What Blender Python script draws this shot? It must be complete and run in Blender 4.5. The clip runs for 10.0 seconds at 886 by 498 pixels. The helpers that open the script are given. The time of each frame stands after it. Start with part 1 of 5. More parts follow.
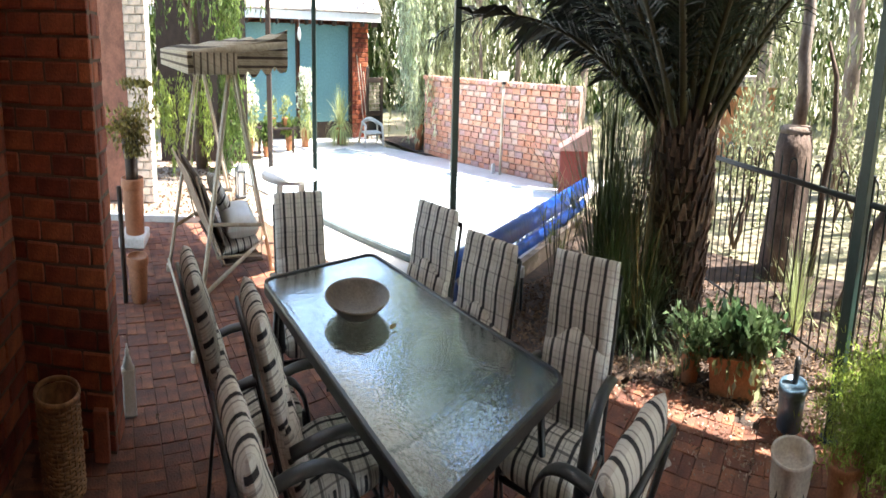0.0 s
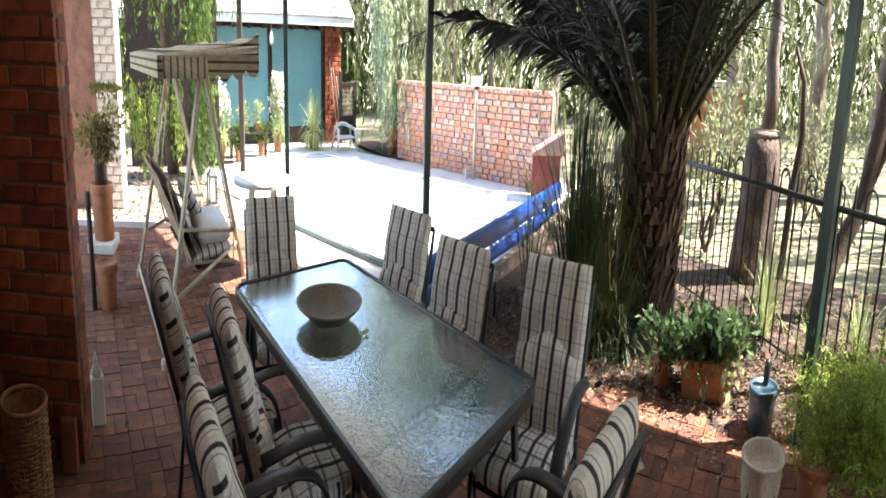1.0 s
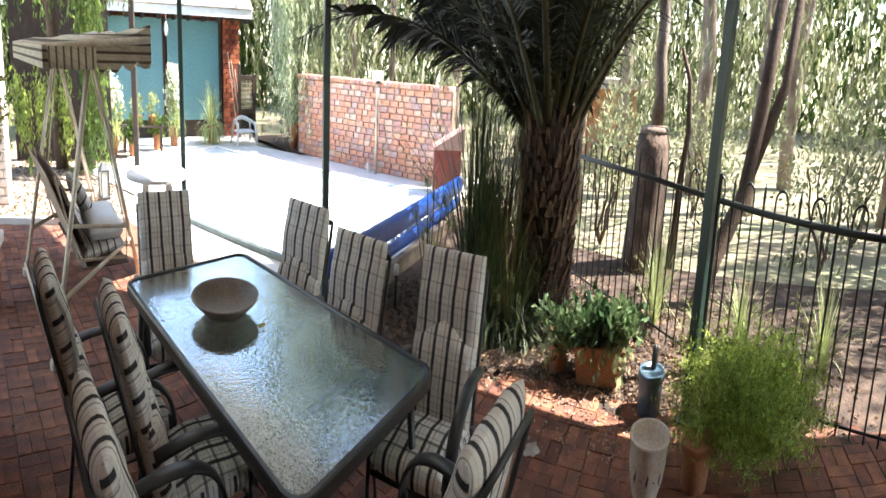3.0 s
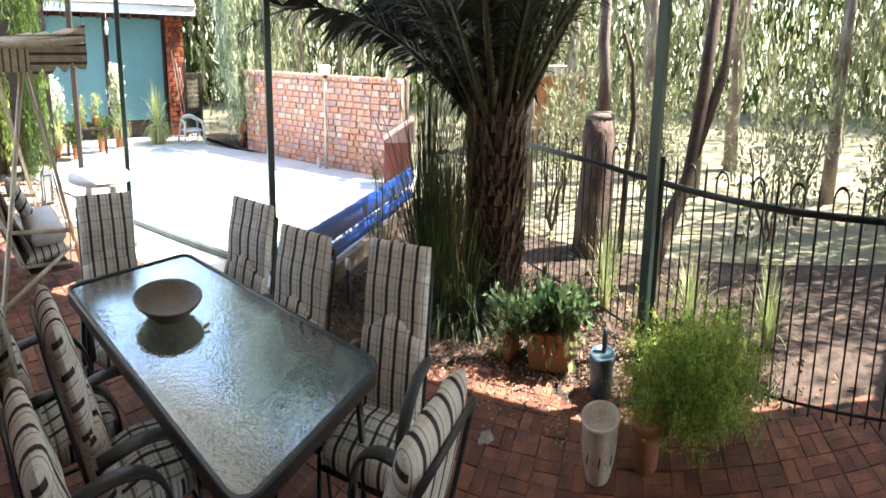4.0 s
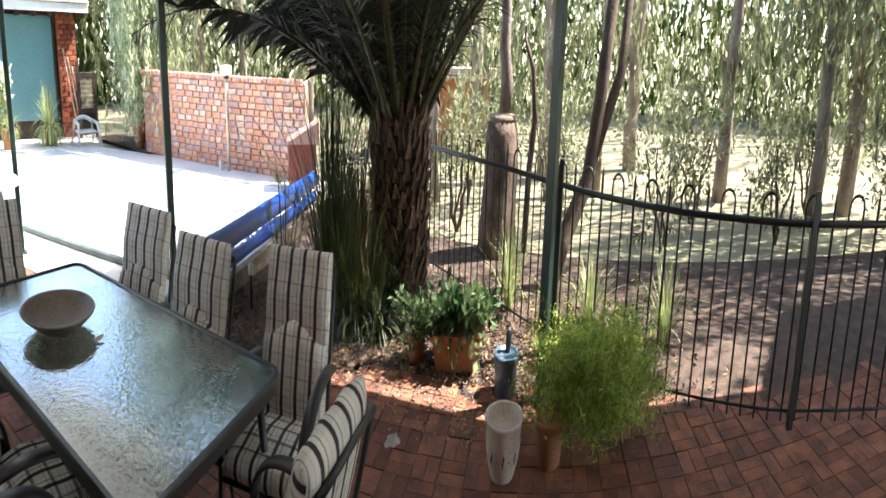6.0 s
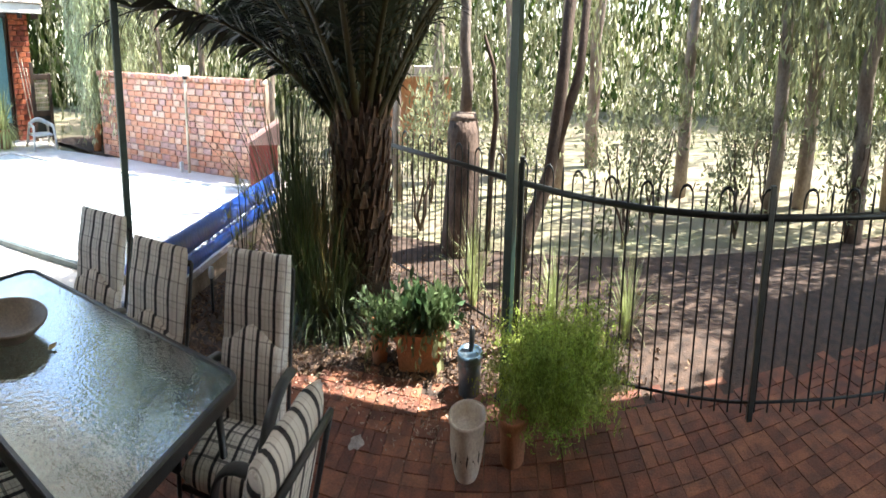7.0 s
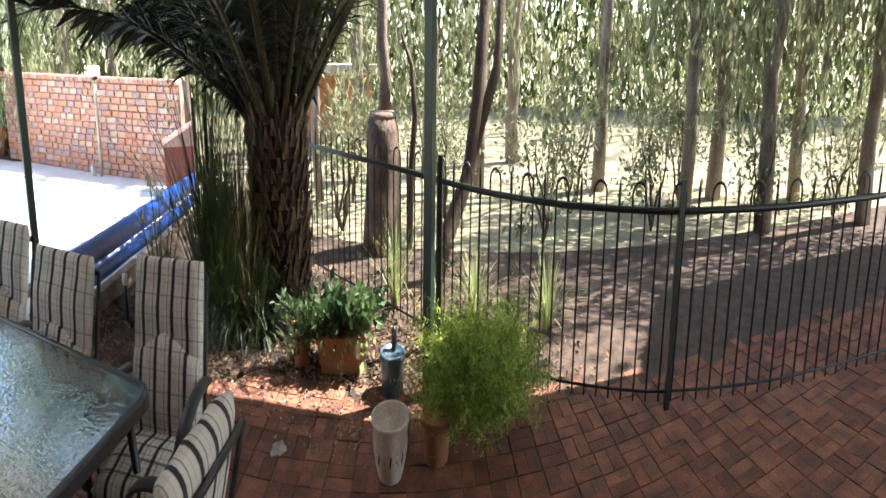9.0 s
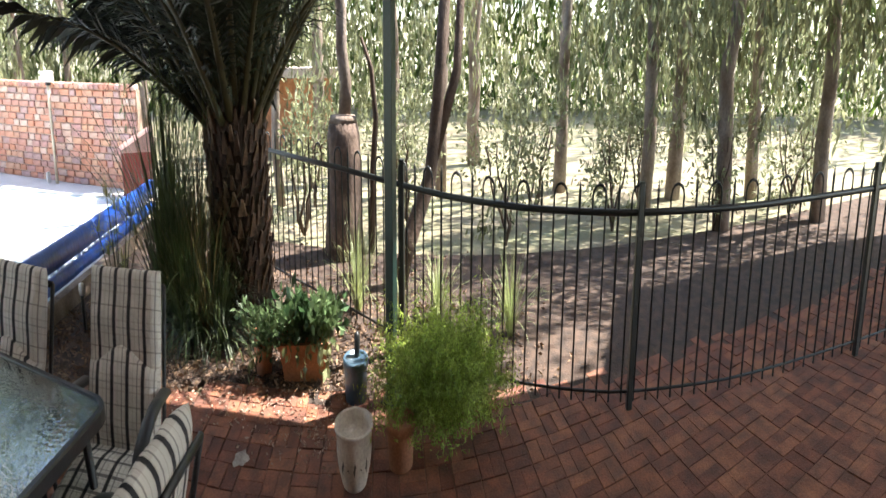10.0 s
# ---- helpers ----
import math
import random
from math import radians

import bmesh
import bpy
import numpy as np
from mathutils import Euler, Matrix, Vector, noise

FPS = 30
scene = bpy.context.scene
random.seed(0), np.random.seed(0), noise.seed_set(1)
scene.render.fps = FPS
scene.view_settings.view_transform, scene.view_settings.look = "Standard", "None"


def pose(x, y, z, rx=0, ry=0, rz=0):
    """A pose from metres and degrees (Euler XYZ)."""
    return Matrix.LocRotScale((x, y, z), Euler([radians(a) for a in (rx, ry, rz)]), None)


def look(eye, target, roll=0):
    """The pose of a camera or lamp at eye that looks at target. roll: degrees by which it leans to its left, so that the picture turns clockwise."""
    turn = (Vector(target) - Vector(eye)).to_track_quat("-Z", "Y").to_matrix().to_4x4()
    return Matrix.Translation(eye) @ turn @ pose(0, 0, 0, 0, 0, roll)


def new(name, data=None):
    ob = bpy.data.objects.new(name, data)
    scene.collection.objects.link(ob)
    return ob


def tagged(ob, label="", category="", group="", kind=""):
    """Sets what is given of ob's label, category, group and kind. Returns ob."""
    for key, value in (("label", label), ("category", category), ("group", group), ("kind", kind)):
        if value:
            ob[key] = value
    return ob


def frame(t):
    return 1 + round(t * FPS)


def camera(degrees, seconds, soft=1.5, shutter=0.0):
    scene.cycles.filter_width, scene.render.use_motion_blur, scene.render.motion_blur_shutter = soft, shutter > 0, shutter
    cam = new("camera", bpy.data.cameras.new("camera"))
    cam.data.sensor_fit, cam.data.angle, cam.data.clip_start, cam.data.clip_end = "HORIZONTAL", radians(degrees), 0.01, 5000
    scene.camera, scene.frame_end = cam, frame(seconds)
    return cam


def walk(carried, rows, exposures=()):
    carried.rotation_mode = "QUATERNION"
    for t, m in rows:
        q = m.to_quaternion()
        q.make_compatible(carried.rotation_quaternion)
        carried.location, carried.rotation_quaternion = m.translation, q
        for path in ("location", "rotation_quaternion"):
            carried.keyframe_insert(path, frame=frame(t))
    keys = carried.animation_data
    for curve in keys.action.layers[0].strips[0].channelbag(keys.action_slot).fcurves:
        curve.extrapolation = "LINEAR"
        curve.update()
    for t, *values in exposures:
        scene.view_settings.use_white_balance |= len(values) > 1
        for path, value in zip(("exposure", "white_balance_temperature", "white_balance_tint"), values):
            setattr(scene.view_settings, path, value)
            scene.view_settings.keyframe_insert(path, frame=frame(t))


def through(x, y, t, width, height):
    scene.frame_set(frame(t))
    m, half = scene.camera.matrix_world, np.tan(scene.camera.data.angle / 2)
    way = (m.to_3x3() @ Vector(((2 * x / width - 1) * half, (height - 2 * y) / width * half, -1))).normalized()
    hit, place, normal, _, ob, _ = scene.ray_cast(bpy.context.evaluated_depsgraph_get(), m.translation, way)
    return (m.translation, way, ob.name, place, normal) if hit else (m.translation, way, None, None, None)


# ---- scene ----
cam = camera(55.25, 10.0, soft=1.6)
# eye, then heading (clockwise from +y), tilt and lean in degrees
PATH = [
    (0.0, -0.037, -0.007, 1.622, 0.14, -13.20, 1.44),
    (0.5, -0.036, -0.004, 1.625, 0.81, -12.80, 1.53),
    (1.0, -0.031, -0.001, 1.622, 1.92, -12.85, 1.59),
    (1.5, -0.029, -0.018, 1.620, 3.57, -12.95, 2.13),
    (2.0, -0.016, -0.026, 1.624, 4.91, -13.06, 1.88),
    (2.5, -0.017, -0.038, 1.622, 6.81, -12.89, 2.57),
    (4.0, 0.039, -0.051, 1.621, 11.45, -13.42, 0.89),
    (4.5, 0.046, -0.065, 1.625, 13.23, -13.40, 1.05),
    (5.0, 0.040, -0.068, 1.630, 15.27, -13.20, 1.87),
    (5.5, 0.049, -0.067, 1.634, 16.61, -13.22, 1.71),
    (7.0, 0.085, -0.060, 1.641, 20.12, -13.33, 1.02),
    (7.5, 0.101, -0.065, 1.641, 21.32, -13.45, 0.58),
    (8.0, 0.109, -0.056, 1.641, 22.61, -13.54, 0.59),
    (8.5, 0.114, -0.057, 1.645, 23.95, -13.46, 0.66),
    (9.0, 0.119, -0.061, 1.651, 25.24, -13.46, 0.68),
    (9.5, 0.125, -0.050, 1.653, 26.57, -13.39, 0.68),
    (10.0, 0.133, -0.057, 1.660, 27.73, -13.30, 0.38),
]


def aimed(x, y, z, heading, tilt, lean):
    a, p = radians(heading), radians(tilt)
    way = Vector((math.sin(a) * math.cos(p), math.cos(a) * math.cos(p), math.sin(p)))
    return look((x, y, z), Vector((x, y, z)) + way, lean)


walk(cam, [(t, aimed(*row)) for t, *row in PATH], exposures=[(0.0, 2.42), (4.0, 2.38), (7.0, 2.28), (10.0, 2.26)])

# ---- light ----
SUN_HEADING, SUN_HEIGHT = 78.0, 62.0
world = bpy.data.worlds.new("sky")
scene.world = world
world.use_nodes = True
sky = world.node_tree.nodes.new("ShaderNodeTexSky")
sky.sky_type = "NISHITA"
sky.sun_disc = False
sky.sun_elevation = radians(SUN_HEIGHT)
sky.sun_rotation = radians(SUN_HEADING)
world.node_tree.links.new(sky.outputs[0], world.node_tree.nodes["Background"].inputs[0])
world.node_tree.nodes["Background"].inputs[1].default_value = 0.15
sun = new("sun", bpy.data.lights.new("sun", "SUN"))
sun.data.energy, sun.data.angle, sun.data.color = 5.0, radians(0.55), (1.0, 0.955, 0.89)
_a, _e = radians(SUN_HEADING), radians(SUN_HEIGHT)
sun.matrix_world = look((math.sin(_a) * math.cos(_e) * 30, math.cos(_a) * math.cos(_e) * 30, math.sin(_e) * 30), (0, 0, 0))

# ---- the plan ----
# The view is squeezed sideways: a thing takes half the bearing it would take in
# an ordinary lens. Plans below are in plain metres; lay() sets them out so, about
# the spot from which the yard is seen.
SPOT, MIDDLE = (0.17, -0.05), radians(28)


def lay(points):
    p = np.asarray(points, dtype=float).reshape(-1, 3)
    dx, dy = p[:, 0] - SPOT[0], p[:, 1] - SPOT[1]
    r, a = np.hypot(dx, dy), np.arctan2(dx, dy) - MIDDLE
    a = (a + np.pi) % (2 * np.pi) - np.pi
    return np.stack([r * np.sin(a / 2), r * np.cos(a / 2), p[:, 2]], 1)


class Solid:
    """Points and faces of one mesh, in plain metres."""

    def __init__(self):
        self.v, self.f, self.rest = [], [], []

    def add(self, verts, faces, rest=None):
        n = len(self.v)
        self.v.extend([tuple(q) for q in verts])
        self.rest.extend([tuple(q) for q in (rest or verts)])
        self.f.extend([tuple(i + n for i in face) for face in faces])
        return self

    def box(self, x0, x1, y0, y1, z0, z1, b=0.0, m=None):
        """A box with edges cut back by b."""
        if b <= 0:
            vs = [(x, y, z) for x in (x0, x1) for y in (y0, y1) for z in (z0, z1)]
            fs = [(0, 1, 3, 2), (4, 6, 7, 5), (0, 4, 5, 1), (2, 3, 7, 6), (0, 2, 6, 4), (1, 5, 7, 3)]
        else:
            vs, at = [], {}
            for i, x in enumerate((x0, x1)):
                for j, y in enumerate((y0, y1)):
                    for k, z in enumerate((z0, z1)):
                        sx, sy, sz = (b, -b)[i], (b, -b)[j], (b, -b)[k]
                        for ax, q in enumerate(((x, y + sy, z + sz), (x + sx, y, z + sz), (x + sx, y + sy, z))):
                            at[i, j, k, ax] = len(vs)
                            vs.append(q)
            fs = []
            for s in (0, 1):
                fs.append([at[s, 0, 0, 0], at[s, 0, 1, 0], at[s, 1, 1, 0], at[s, 1, 0, 0]][:: 1 if s == 0 else -1])
                fs.append([at[0, s, 0, 1], at[1, s, 0, 1], at[1, s, 1, 1], at[0, s, 1, 1]][:: 1 if s == 0 else -1])
                fs.append([at[0, 0, s, 2], at[0, 1, s, 2], at[1, 1, s, 2], at[1, 0, s, 2]][:: 1 if s == 0 else -1])
                for u in (0, 1):
                    fs.append([at[s, u, 0, 0], at[s, u, 1, 0], at[s, u, 1, 1], at[s, u, 0, 1]])
                    fs.append([at[s, 0, u, 0], at[s, 1, u, 0], at[s, 1, u, 2], at[s, 0, u, 2]])
                    fs.append([at[0, s, u, 1], at[1, s, u, 1], at[1, s, u, 2], at[0, s, u, 2]])
                    for w in (0, 1):
                        fs.append([at[s, u, w, 0], at[s, u, w, 1], at[s, u, w, 2]])
        if m is not None:
            vs = [tuple(m @ Vector(q)) for q in vs]
        return self.add(vs, fs)

    def slab(self, x0, x1, y0, y1, z0, z1, step=0.5):
        """A box cut into strips along its plan, for long straight things."""
        nx, ny = max(1, int((x1 - x0) / step)), max(1, int((y1 - y0) / step))
        xs, ys = np.linspace(x0, x1, nx + 1), np.linspace(y0, y1, ny + 1)
        vs = [(x, y, z) for z in (z0, z1) for y in ys for x in xs]
        n, top, fs = nx + 1, (nx + 1) * (ny + 1), []
        for j in range(ny):
            for i in range(nx):
                a = j * n + i
                fs.append((a, a + n, a + n + 1, a + 1))
                fs.append((top + a, top + a + 1, top + a + n + 1, top + a + n))
        for i in range(nx):
            fs.append((i, i + 1, top + i + 1, top + i))
            b = ny * n + i
            fs.append((b + 1, b, top + b, top + b + 1))
        for j in range(ny):
            a = j * n
            fs.append((a + n, a, top + a, top + a + n))
            b = a + nx
            fs.append((b, b + n, top + b + n, top + b))
        return self.add(vs, fs)

    def along(self, p, q, thick, z0, z1, step=0.4):
        """A wall from p to q in plan."""
        p, q = Vector((p[0], p[1])), Vector((q[0], q[1]))
        d = q - p
        side = Vector((-d.y, d.x)).normalized() * thick
        n = max(1, int(d.length / step))
        vs, fs = [], []
        for i in range(n + 1):
            c = p + d * i / n
            vs += [(c.x, c.y, z0), (c.x, c.y, z1), (c.x + side.x, c.y + side.y, z1), (c.x + side.x, c.y + side.y, z0)]
        for i in range(n):
            a = 4 * i
            for k in range(4):
                fs.append((a + k, a + 4 + k, a + 4 + (k + 1) % 4, a + (k + 1) % 4))
        fs += [(0, 1, 2, 3), (4 * n + 3, 4 * n + 2, 4 * n + 1, 4 * n)]
        return self.add(vs, fs)

    def tube(self, pts, r, n=8, flat=1.0):
        """A pipe through pts; r is one radius or one for each point; flat thins it."""
        pts = [Vector(q) for q in pts]
        rs = r if isinstance(r, (list, tuple)) else [r] * len(pts)
        vs, fs = [], []
        side = None
        for i, q in enumerate(pts):
            d = (pts[min(i + 1, len(pts) - 1)] - pts[max(i - 1, 0)]).normalized()
            if side is None:
                side = d.cross(Vector((0, 0, 1)) if abs(d.z) < 0.9 else Vector((1, 0, 0))).normalized()
            side = (side - d * side.dot(d)).normalized()
            up = d.cross(side)
            for k in range(n):
                a = 2 * math.pi * k / n
                vs.append(q + (side * math.cos(a) + up * math.sin(a) * flat) * rs[i])
        for i in range(len(pts) - 1):
            for k in range(n):
                a, b = i * n + k, i * n + (k + 1) % n
                fs.append((a, b, b + n, a + n))
        fs += [tuple(range(n))[::-1], tuple(range((len(pts) - 1) * n, len(pts) * n))]
        return self.add(vs, fs)

    def lathe(self, prof, n=24, at=(0, 0, 0), sx=1.0, sy=1.0, lid=True):
        vs = [(at[0] + r * math.cos(2 * math.pi * k / n) * sx, at[1] + r * math.sin(2 * math.pi * k / n) * sy, at[2] + z) for r, z in prof for k in range(n)]
        fs = []
        for i in range(len(prof) - 1):
            for k in range(n):
                a, b = i * n + k, i * n + (k + 1) % n
                fs.append((a, b, b + n, a + n))
        fs.append(tuple(range(n))[::-1])
        if lid:
            fs.append(tuple(range((len(prof) - 1) * n, len(prof) * n)))
        return self.add(vs, fs)

    def cushion(self, w, l, t, puff=0.5, nx=12, ny=12, m=None, bump=None):
        """A stuffed pad, w by l in its own xy plane, t thick, rounded at its rim."""
        vs, fs = [], []
        for s in (1, -1):
            for j in range(ny + 1):
                for i in range(nx + 1):
                    u, v = math.sin(math.pi * (i / nx - 0.5)), math.sin(math.pi * (j / ny - 0.5))
                    e = max(0.0, 1 - u ** 8) ** 0.5 * max(0.0, 1 - v ** 8) ** 0.5
                    h = t / 2 * e * (1 - puff * 0.3 * (u * u + v * v) / 2)
                    if bump and s > 0:
                        h += bump(u, v) * e
                    vs.append((u * w / 2, v * l / 2, s * h))
        n, top = nx + 1, (nx + 1) * (ny + 1)
        for j in range(ny):
            for i in range(nx):
                a = j * n + i
                fs.append((a, a + 1, a + n + 1, a + n))
                fs.append((top + a, top + a + n, top + a + n + 1, top + a + 1))
        flat = [(q[0], q[1], 1.0 if abs(q[0]) > 0.475 * w else 0.0) for q in vs]
        if m is not None:
            vs = [tuple(m @ Vector(q)) for q in vs]
        return self.add(vs, fs, flat)


BASE = {}


def finish(ob, solid, m, material, smooth, origin):
    co = np.array(solid.v, dtype=float)
    true = co
    if m is not None:
        mm = np.array(m)
        true = co @ mm[:3, :3].T + mm[:3, 3]
    me = ob.data
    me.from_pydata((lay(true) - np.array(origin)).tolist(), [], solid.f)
    at = me.attributes.new("rest", "FLOAT_VECTOR", "POINT")
    rest = np.array(solid.rest) if len(solid.rest) == len(co) else co
    at.data.foreach_set("vector", rest.astype(np.float32).ravel())
    me.polygons.foreach_set("use_smooth", [smooth] * len(me.polygons))
    me.materials.append(material)
    me.update()


def thing(name, x, y, z, label, category, group="", kind=""):
    """An Empty at a thing's base, given in plan metres."""
    ob = new(name)
    ob.empty_display_size = 0.1
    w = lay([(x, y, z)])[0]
    ob.location = w
    BASE[ob.name] = w
    return tagged(ob, label, category, group, kind)


def part(name, solid, material, parent, m=None, label="", smooth=True, kind=""):
    ob = new(name, bpy.data.meshes.new(name))
    ob.parent = parent
    BASE[ob.name] = BASE[parent.name]
    finish(ob, solid, m, material, smooth, BASE[parent.name])
    return tagged(ob, label, "", "", kind)


def single(name, solid, material, label, category="", m=None, kind="", smooth=False, group="", at=(0, 0, 0)):
    """A thing that is one mesh."""
    ob = new(name, bpy.data.meshes.new(name))
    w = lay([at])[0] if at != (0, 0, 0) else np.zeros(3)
    BASE[ob.name] = w
    finish(ob, solid, m, material, smooth, w)
    ob.location = w
    return tagged(ob, label, category, group, kind)


rnd = random.Random(4)


def stand(x, y, z=0.0, turn=0.0):
    """The pose of a thing in the plan, turned anticlockwise by turn degrees."""
    return pose(x, y, z, 0, 0, turn)


# ---- materials ----
def material(name, colour, rough=0.6, metal=0.0, spots=None, scale=8.0, fine=60.0, bump=0.15, vary=0.0, amount=0.5, island=0.0, spec=0.5, hue=0.035):
    """Plain surface with stains at one scale, grain at another, and relief; vary: from piece to piece."""
    mt = bpy.data.materials.new(name)
    mt.use_nodes = True
    nt = mt.node_tree
    n, link = nt.nodes, nt.links.new
    bsdf = n["Principled BSDF"]
    at = n.new("ShaderNodeAttribute")
    at.attribute_name = "rest"
    big = n.new("ShaderNodeTexNoise")
    big.inputs["Scale"].default_value, big.inputs["Detail"].default_value = scale, 5
    small = n.new("ShaderNodeTexNoise")
    small.inputs["Scale"].default_value, small.inputs["Detail"].default_value = fine, 4
    link(at.outputs["Vector"], big.inputs["Vector"])
    link(at.outputs["Vector"], small.inputs["Vector"])
    ramp = n.new("ShaderNodeValToRGB")
    ramp.color_ramp.elements[0].position, ramp.color_ramp.elements[1].position = 0.35, 0.68
    dark = spots or tuple(c * 0.6 for c in colour)
    ramp.color_ramp.elements[0].color, ramp.color_ramp.elements[1].color = (*dark, 1), (*colour, 1)
    link(big.outputs["Fac"], ramp.inputs[0])
    mix = n.new("ShaderNodeMix")
    mix.data_type, mix.blend_type = "RGBA", "OVERLAY"
    mix.inputs["Factor"].default_value = amount
    link(ramp.outputs[0], mix.inputs["A"])
    link(small.outputs["Fac"], mix.inputs["B"])
    out = mix.outputs["Result"]
    if vary or island:
        hsv = n.new("ShaderNodeHueSaturation")
        if vary:
            info = n.new("ShaderNodeObjectInfo")
            src = info.outputs["Random"]
        else:
            info = n.new("ShaderNodeNewGeometry")
            src = info.outputs["Random Per Island"]
        mr = n.new("ShaderNodeMapRange")
        k = vary or island
        mr.inputs["To Min"].default_value, mr.inputs["To Max"].default_value = 1 - k, 1 + k
        link(src, mr.inputs["Value"])
        link(mr.outputs[0], hsv.inputs["Value"])
        hr = n.new("ShaderNodeMath")
        hr.operation = "MULTIPLY_ADD"
        hr.inputs[1].default_value, hr.inputs[2].default_value = hue * k, 0.5 - hue / 2 * k
        link(src, hr.inputs[0])
        link(hr.outputs[0], hsv.inputs["Hue"])
        link(out, hsv.inputs["Color"])
        out = hsv.outputs["Color"]
    link(out, bsdf.inputs["Base Color"])
    bsdf.inputs["Roughness"].default_value, bsdf.inputs["Metallic"].default_value = rough, metal
    bsdf.inputs["Specular IOR Level"].default_value = spec
    if bump:
        bp = n.new("ShaderNodeBump")
        bp.inputs["Strength"].default_value, bp.inputs["Distance"].default_value = bump, 0.01
        link(small.outputs["Fac"], bp.inputs["Height"])
        link(bp.outputs[0], bsdf.inputs["Normal"])
    return mt


def leafy(name, colour, dark, rough=0.5, through=0.3):
    """Leaves: each its own green, some light through them."""
    mt = material(name, colour, rough, spots=dark, scale=3.0, fine=30, bump=0.0, island=0.45)
    n, link = mt.node_tree.nodes, mt.node_tree.links.new
    bsdf, out = n["Principled BSDF"], n["Material Output"]
    tr = n.new("ShaderNodeBsdfTranslucent")
    src = bsdf.inputs["Base Color"].links[0].from_socket
    link(src, tr.inputs["Color"])
    mx = n.new("ShaderNodeMixShader")
    mx.inputs[0].default_value = through
    link(bsdf.outputs[0], mx.inputs[1])
    link(tr.outputs[0], mx.inputs[2])
    link(mx.outputs[0], out.inputs["Surface"])
    return mt


def plaid(name, cream, ink, warm, period=0.088, axis=0, boxed=False, check=0.0, turned_sides=True):
    """Woven cloth: dark stripes down it, thin lines beside them and across; boxed: turned on its side strips."""
    mt = bpy.data.materials.new(name)
    mt.use_nodes = True
    n, link = mt.node_tree.nodes, mt.node_tree.links.new
    bsdf = n["Principled BSDF"]
    at = n.new("ShaderNodeAttribute")
    at.attribute_name = "rest"
    sep = n.new("ShaderNodeSeparateXYZ")
    link(at.outputs["Vector"], sep.inputs[0])

    def band(src, per, width, shift):
        a = n.new("ShaderNodeMath")
        a.operation = "MULTIPLY_ADD"
        a.inputs[1].default_value, a.inputs[2].default_value = 1 / per, shift
        link(src, a.inputs[0])
        b = n.new("ShaderNodeMath")
        b.operation = "FRACT"
        link(a.outputs[0], b.inputs[0])
        c = n.new("ShaderNodeMath")
        c.operation = "LESS_THAN"
        c.inputs[1].default_value = width / per
        link(b.outputs[0], c.inputs[0])
        return c.outputs[0]

    down = n.new("ShaderNodeMath")
    link(sep.outputs[1], down.inputs[0])
    if boxed:
        down.inputs[1].default_value = 0.0
    else:
        link(sep.outputs[2], down.inputs[1])
    across = sep.outputs[axis]
    if boxed and turned_sides:
        rim = n.new("ShaderNodeMath")
        rim.operation = "GREATER_THAN"
        rim.inputs[1].default_value = 0.4
        link(sep.outputs[2], rim.inputs[0])
        turned = n.new("ShaderNodeMix")
        link(rim.outputs[0], turned.inputs["Factor"])
        link(sep.outputs[0], turned.inputs["A"])
        link(sep.outputs[1], turned.inputs["B"])
        across = turned.outputs["Result"]
    noise_n = n.new("ShaderNodeTexNoise")
    noise_n.inputs["Scale"].default_value = 14
    link(at.outputs["Vector"], noise_n.inputs["Vector"])
    base = n.new("ShaderNodeValToRGB")
    base.color_ramp.elements[0].position, base.color_ramp.elements[1].position = 0.3, 0.7
    base.color_ramp.elements[0].color, base.color_ramp.elements[1].color = (*[c * 0.78 for c in cream], 1), (*cream, 1)
    link(noise_n.outputs["Fac"], base.inputs[0])
    col = base.outputs[0]
    for src, per, width, shift, tint, k in (
        (down.outputs[0], 0.044, 0.005, 0.1, warm, 0.3),
        (down.outputs[0], 0.066, 0.005, 0.4, ink, 0.28),
        (down.outputs[0], period, 0.016, 0.3, ink, check),
        (across, period / 4, 0.004, 0.6, warm, 0.35),
        (across, period, 0.006, 0.88, ink, 0.5),
        (across, period, 0.018 if boxed else 0.015, 0.6 if boxed else 0.085, ink, 0.95),
    ):
        mx = n.new("ShaderNodeMix")
        mx.data_type = "RGBA"
        ml = n.new("ShaderNodeMath")
        ml.operation = "MULTIPLY"
        ml.inputs[1].default_value = k
        link(band(src, per, width, shift), ml.inputs[0])
        link(ml.outputs[0], mx.inputs["Factor"])
        link(col, mx.inputs["A"])
        mx.inputs["B"].default_value = (*tint, 1)
        col = mx.outputs["Result"]
    link(col, bsdf.inputs["Base Color"])
    bsdf.inputs["Roughness"].default_value = 0.9
    bsdf.inputs["Specular IOR Level"].default_value = 0.2
    weave = n.new("ShaderNodeTexNoise")
    weave.inputs["Scale"].default_value = 35
    link(at.outputs["Vector"], weave.inputs["Vector"])
    bp = n.new("ShaderNodeBump")
    bp.inputs["Strength"].default_value, bp.inputs["Distance"].default_value = 0.5, 0.012
    link(weave.outputs["Fac"], bp.inputs["Height"])
    link(bp.outputs[0], bsdf.inputs["Normal"])
    return mt


